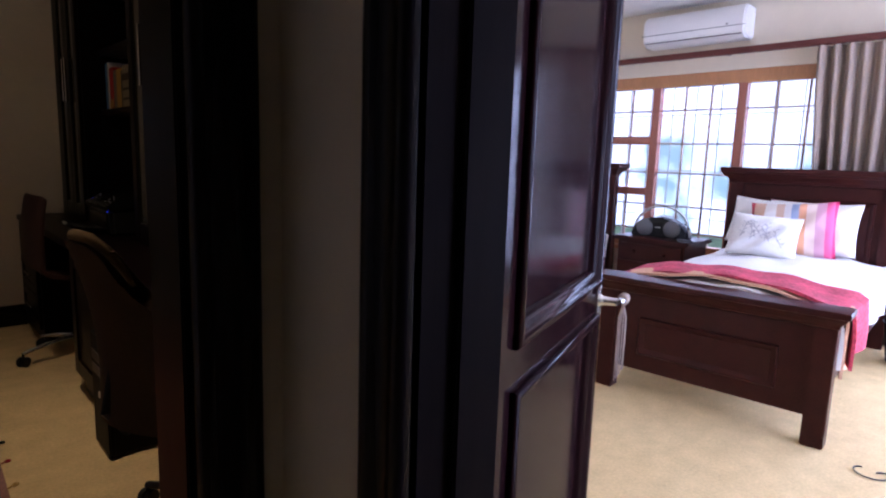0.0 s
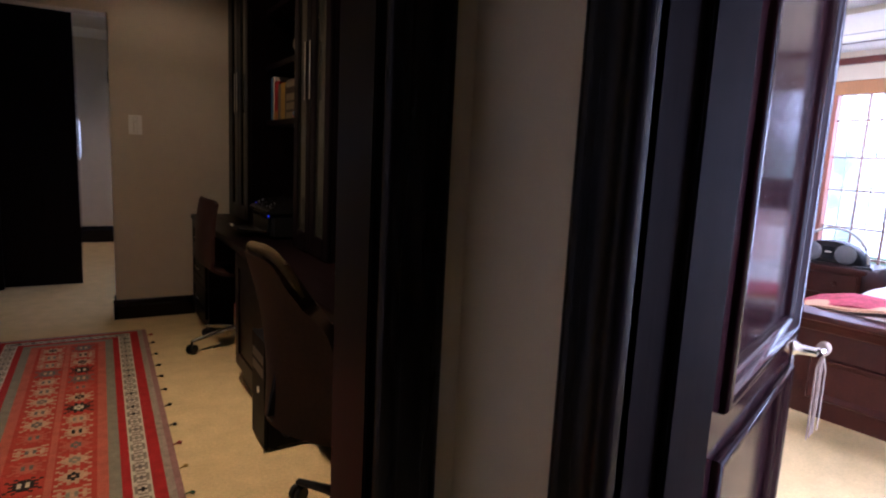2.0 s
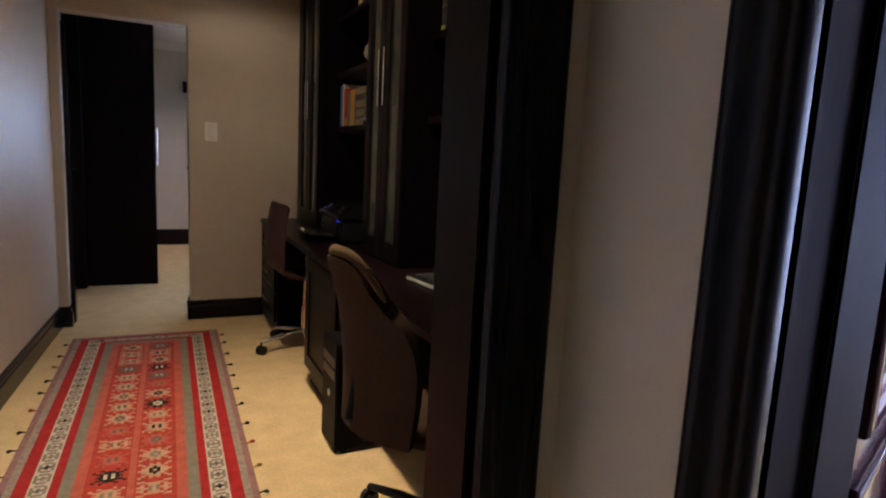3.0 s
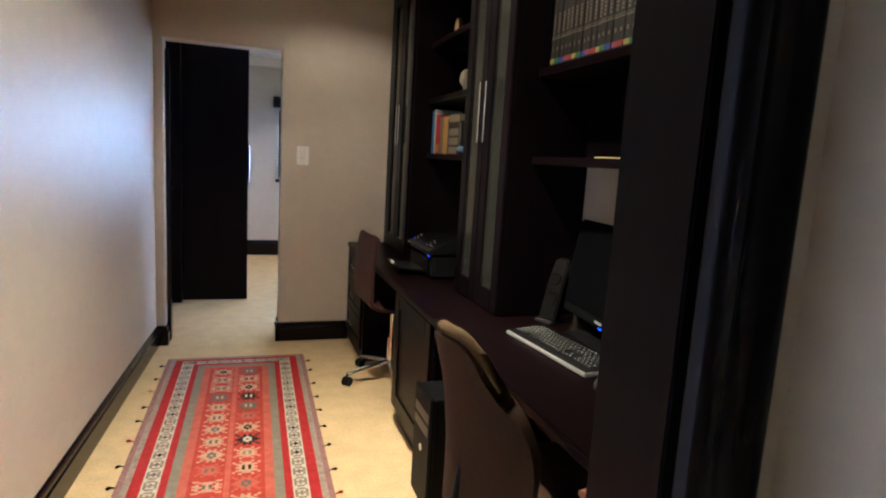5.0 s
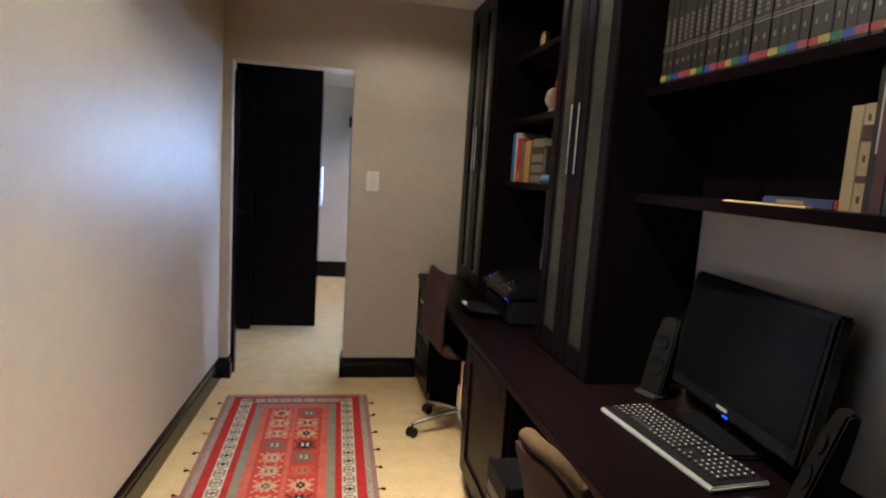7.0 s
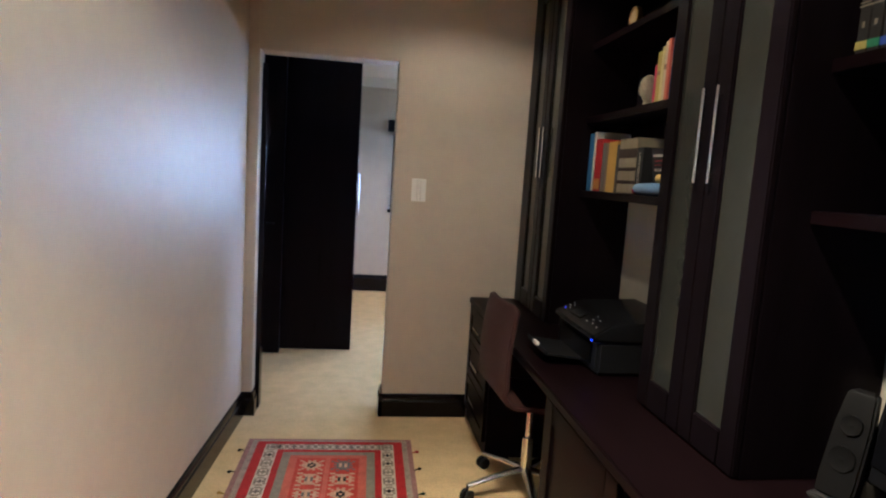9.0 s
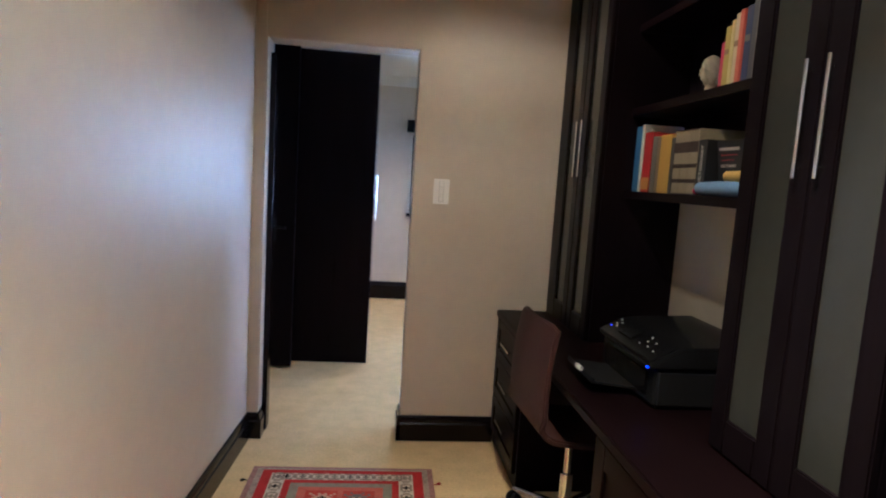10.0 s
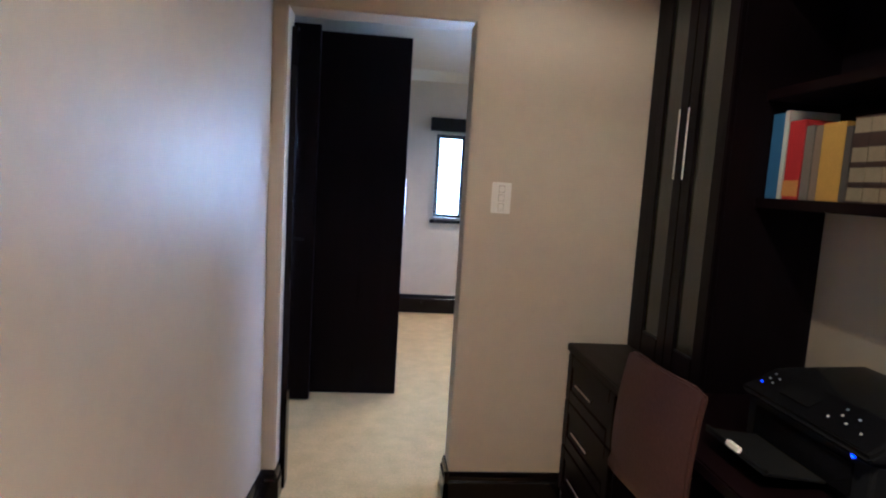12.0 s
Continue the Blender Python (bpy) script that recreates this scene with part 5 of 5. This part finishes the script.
# nightstand
ns = thing("nightstand", "mahogany nightstand with drawers between the beds", "nightstand", pose(5.60, 2.94, 0, 0, 0, 2))
part("top", B((-0.03, 0.46, -0.325, 0.325, 0.585, 0.62)), M_BEDWOOD, ns, bevel=0.008)
part("body", B((0.012, 0.44, -0.285, 0.285, 0.08, 0.585)), M_BEDWOOD, ns, bevel=0.003)
part("plinth", B((0.0, 0.45, -0.30, 0.30, 0.0, 0.08)), M_BEDWOOD, ns, bevel=0.006)
for a, b in ((0.43, 0.565), (0.27, 0.415), (0.10, 0.255)):
    d = part("drawer", B((-0.004, 0.012, -0.265, 0.265, a, b)), M_BEDWOOD, ns, bevel=0.004)
    for s in (-0.13, 0.13):
        bm = bmesh.new()
        moved(lathe(bm, [(0.010, 0.0), (0.008, 0.010), (0.016, 0.018), (0.012, 0.026), (0.003, 0.028)], 14), pose(-0.004, s, (a + b) / 2, 0, -90, 0))
        part("knob", bm, M_BEDWOOD, d)

M_GRILLE = mat("grey_speaker_mesh", (0.13, 0.135, 0.15), 0.5, 0.3, var=0.1, scale=60, bump=0.3, bscale=300)
bb = thing("boombox", "black and silver half-round portable stereo on the nightstand", "portable stereo", pose(5.72, 2.94, 0.6205, 0, 0, 4))
W2, H2 = 0.235, 0.155
arch = [(W2 * math.cos(t), H2 * math.sin(t) + 0.012) for t in [math.pi * k / 24 for k in range(25)]]
bm = bmesh.new()
rings(bm, [[(x, y * s, z * (1 if s == 1 else 0.97)) for y, z in arch] + [(x, -W2 * s, 0.0), (x, W2 * s, 0.0)] for x, s in ((0.0, 0.96), (0.015, 1.0), (0.12, 1.0), (0.135, 0.96))])
part("body", bm, M_BLACK, bb, bevel=0.003)
for s in (-1, 1):
    bm = bmesh.new()
    moved(lathe(bm, [(0.070, 0.0), (0.072, 0.006), (0.064, 0.012), (0.050, 0.016), (0.002, 0.017)], 28), pose(0.002, s * 0.115, 0.075, 0, -90, 0))
    part("speaker_grille", bm, M_GRILLE, bb, "round silver speaker grille")
part("control_panel", B((-0.006, 0.003, -0.038, 0.038, 0.03, 0.12)), M_GLOSSBLACK, bb, bevel=0.003)
part("name_plate", B((-0.0072, -0.006, -0.022, 0.022, 0.078, 0.086)), M_SILVER, bb)
bm = bmesh.new()
tube(bm, [(0.065, (W2 + 0.004) * math.cos(t), 0.020 + 0.235 * math.sin(t)) for t in [math.pi * k / 28 for k in range(29)]], 0.011, 10)
part("carry_handle", bm, M_SILVER, bb, "silver arched carrying handle", smooth=60)
for s in (-1, 1):
    part("foot", B((0.03, 0.10, s * 0.16 - 0.02, s * 0.16 + 0.02, -0.0005, 0.004)), M_BLACK, bb)
rem = tagged(part("remote_control", B((-0.02, 0.02, -0.06, 0.06, 0.0, 0.016)), M_GREY, None, "", 0.004), "grey remote control lying on the nightstand", "remote control")
rem.matrix_basis = pose(5.66, 2.68, 0.6205, 0, 0, 30)

BED2 = pose(3.95, 4.02, 0, 0, 0, -88.5)
bed_frame("second dark mahogany single bed beside the nightstand", BED2)
bm = bmesh.new()
sheet(bm, drape(0.50, 0.575, 0.26, 0.10, 1.98, 6, 0.06), 30, 26, 0.03)
dv2 = tagged(part("duvet", bm, M_LINEN), "white duvet spread over the second bed", "duvet")
dv2.matrix_basis = BED2
for k, (lab, a, b) in enumerate((("plump cream pillow on the second bed", 0.20, 1.78), ("white pillow on the second bed", -0.15, 1.85))):
    bm = bmesh.new()
    cushion(bm, 0.62, 0.42, 0.17, 21 + k)
    ob = tagged(part("pillow", bm, M_LINEN, smooth=80), lab, "pillow", "pillows on the second bed")
    ob.matrix_basis = BED2 @ pose(a, b, 0.80, -24, 0, 0)

bs = thing("waste_basket", "black basket with a thin curved handle by the curtain", "basket", pose(5.72, 1.19, 0))
bm = bmesh.new()
lathe(bm, [(0.10, 0.0), (0.125, 0.02), (0.155, 0.26), (0.165, 0.275), (0.15, 0.265), (0.115, 0.02), (0.001, 0.015)], 28)
part("basket", bm, M_BLACK, bs, smooth=50)
bm = bmesh.new()
tube(bm, [(0, 0.15 * math.cos(t), 0.26 + 0.30 * math.sin(t)) for t in [math.pi * k / 20 for k in range(21)]], 0.006, 8)
part("carry_handle", bm, M_BLACK, bs)

# faint plant print on the white cushion
M_PRINT = mat("grey_print", (0.42, 0.40, 0.42), 0.9, var=0.1, scale=30)
cush = bpy.data.objects["pillow.003"]
rp = random.Random(17)


def on_cushion(x, z):
    a, b = x / 0.22, z / 0.155
    puff = max(0.0, (1 - abs(a) ** 2.6) * (1 - abs(b) ** 2.6)) ** 0.55
    return (x, -0.075 * puff * 1.14 - 0.004, z)


for k in range(7):
    x, z, a = rp.uniform(-0.13, 0.13), rp.uniform(-0.10, -0.03), rp.uniform(0.9, 2.2)
    stem = []
    for j in range(8):
        stem.append(on_cushion(x, z))
        x, z, a = x + 0.017 * math.cos(a), z + 0.017 * math.sin(a), a + rp.uniform(-0.25, 0.25)
    bm = bmesh.new()
    tube(bm, stem, 0.0022, 5)
    for j in range(1, 8):
        px, _, pz = stem[j]
        s = 1 if j % 2 else -1
        tube(bm, [on_cushion(px, pz), on_cushion(px + s * 0.014, pz + 0.010), on_cushion(px + s * 0.024, pz + 0.022)], [0.0015, 0.005, 0.001], 5, 0.4)
    part("printed_twig", bm, M_PRINT, cush, "grey twig print")

# loose cable on the bedroom carpet
cab = thing("floor_cable", "thin grey cable lying in a loop on the carpet", "cable")
bm = bmesh.new()
tube(bm, [(3.90 + 0.045 * math.cos(t), 1.055 + 0.04 * math.sin(t) - 0.012 * t, 0.004 + 0.0006 * t) for t in [0.35 * k for k in range(22)]] + [(4.02, 0.90, 0.004), (4.30, 0.78, 0.004)], 0.003, 6)
part("cord", bm, M_SPKTRIM, cab, smooth=60)

# outside
structure("ground", B((6.45, 60.0, -40.0, 40.0, -0.25, -0.12)), mat("lawn", (0.10, 0.16, 0.05), 0.9, var=0.3, scale=2), "green lawn outside the bedroom", "lawn")


def pale_garden():
    m = bpy.data.materials.new("pale_garden_distance")
    m.use_nodes = True
    n, l = m.node_tree.nodes, m.node_tree.links
    tc = n.new("ShaderNodeTexCoord")
    no = n.new("ShaderNodeTexNoise")
    no.inputs["Scale"].default_value, no.inputs["Detail"].default_value = 0.9, 6
    l.new(tc.outputs["Object"], no.inputs["Vector"])
    sep = n.new("ShaderNodeSeparateXYZ")
    l.new(tc.outputs["Object"], sep.inputs[0])
    hz = n.new("ShaderNodeMapRange")
    hz.inputs["From Min"].default_value, hz.inputs["From Max"].default_value = 1.75, 3.3
    l.new(sep.outputs["Z"], hz.inputs["Value"])
    add = n.new("ShaderNodeMath")
    l.new(no.outputs["Fac"], add.inputs[0])
    l.new(hz.outputs[0], add.inputs[1])
    ramp = n.new("ShaderNodeValToRGB")
    e = ramp.color_ramp.elements
    e[0].position, e[0].color = 0.42, (0.10, 0.16, 0.155, 1)
    e[1].position, e[1].color = 0.75, (0.85, 0.92, 1.0, 1)
    l.new(add.outputs[0], ramp.inputs[0])
    p = n["Principled BSDF"]
    p.inputs["Base Color"].default_value = (0.5, 0.5, 0.5, 1)
    l.new(ramp.outputs[0], p.inputs["Emission Color"])
    p.inputs["Emission Strength"].default_value = 18.0
    return m


structure("backdrop_garden", B((13.0, 13.1, -8.0, 16.0, -0.12, 9.0)), pale_garden(), "bright overcast sky over pale green shrubs", "backdrop")
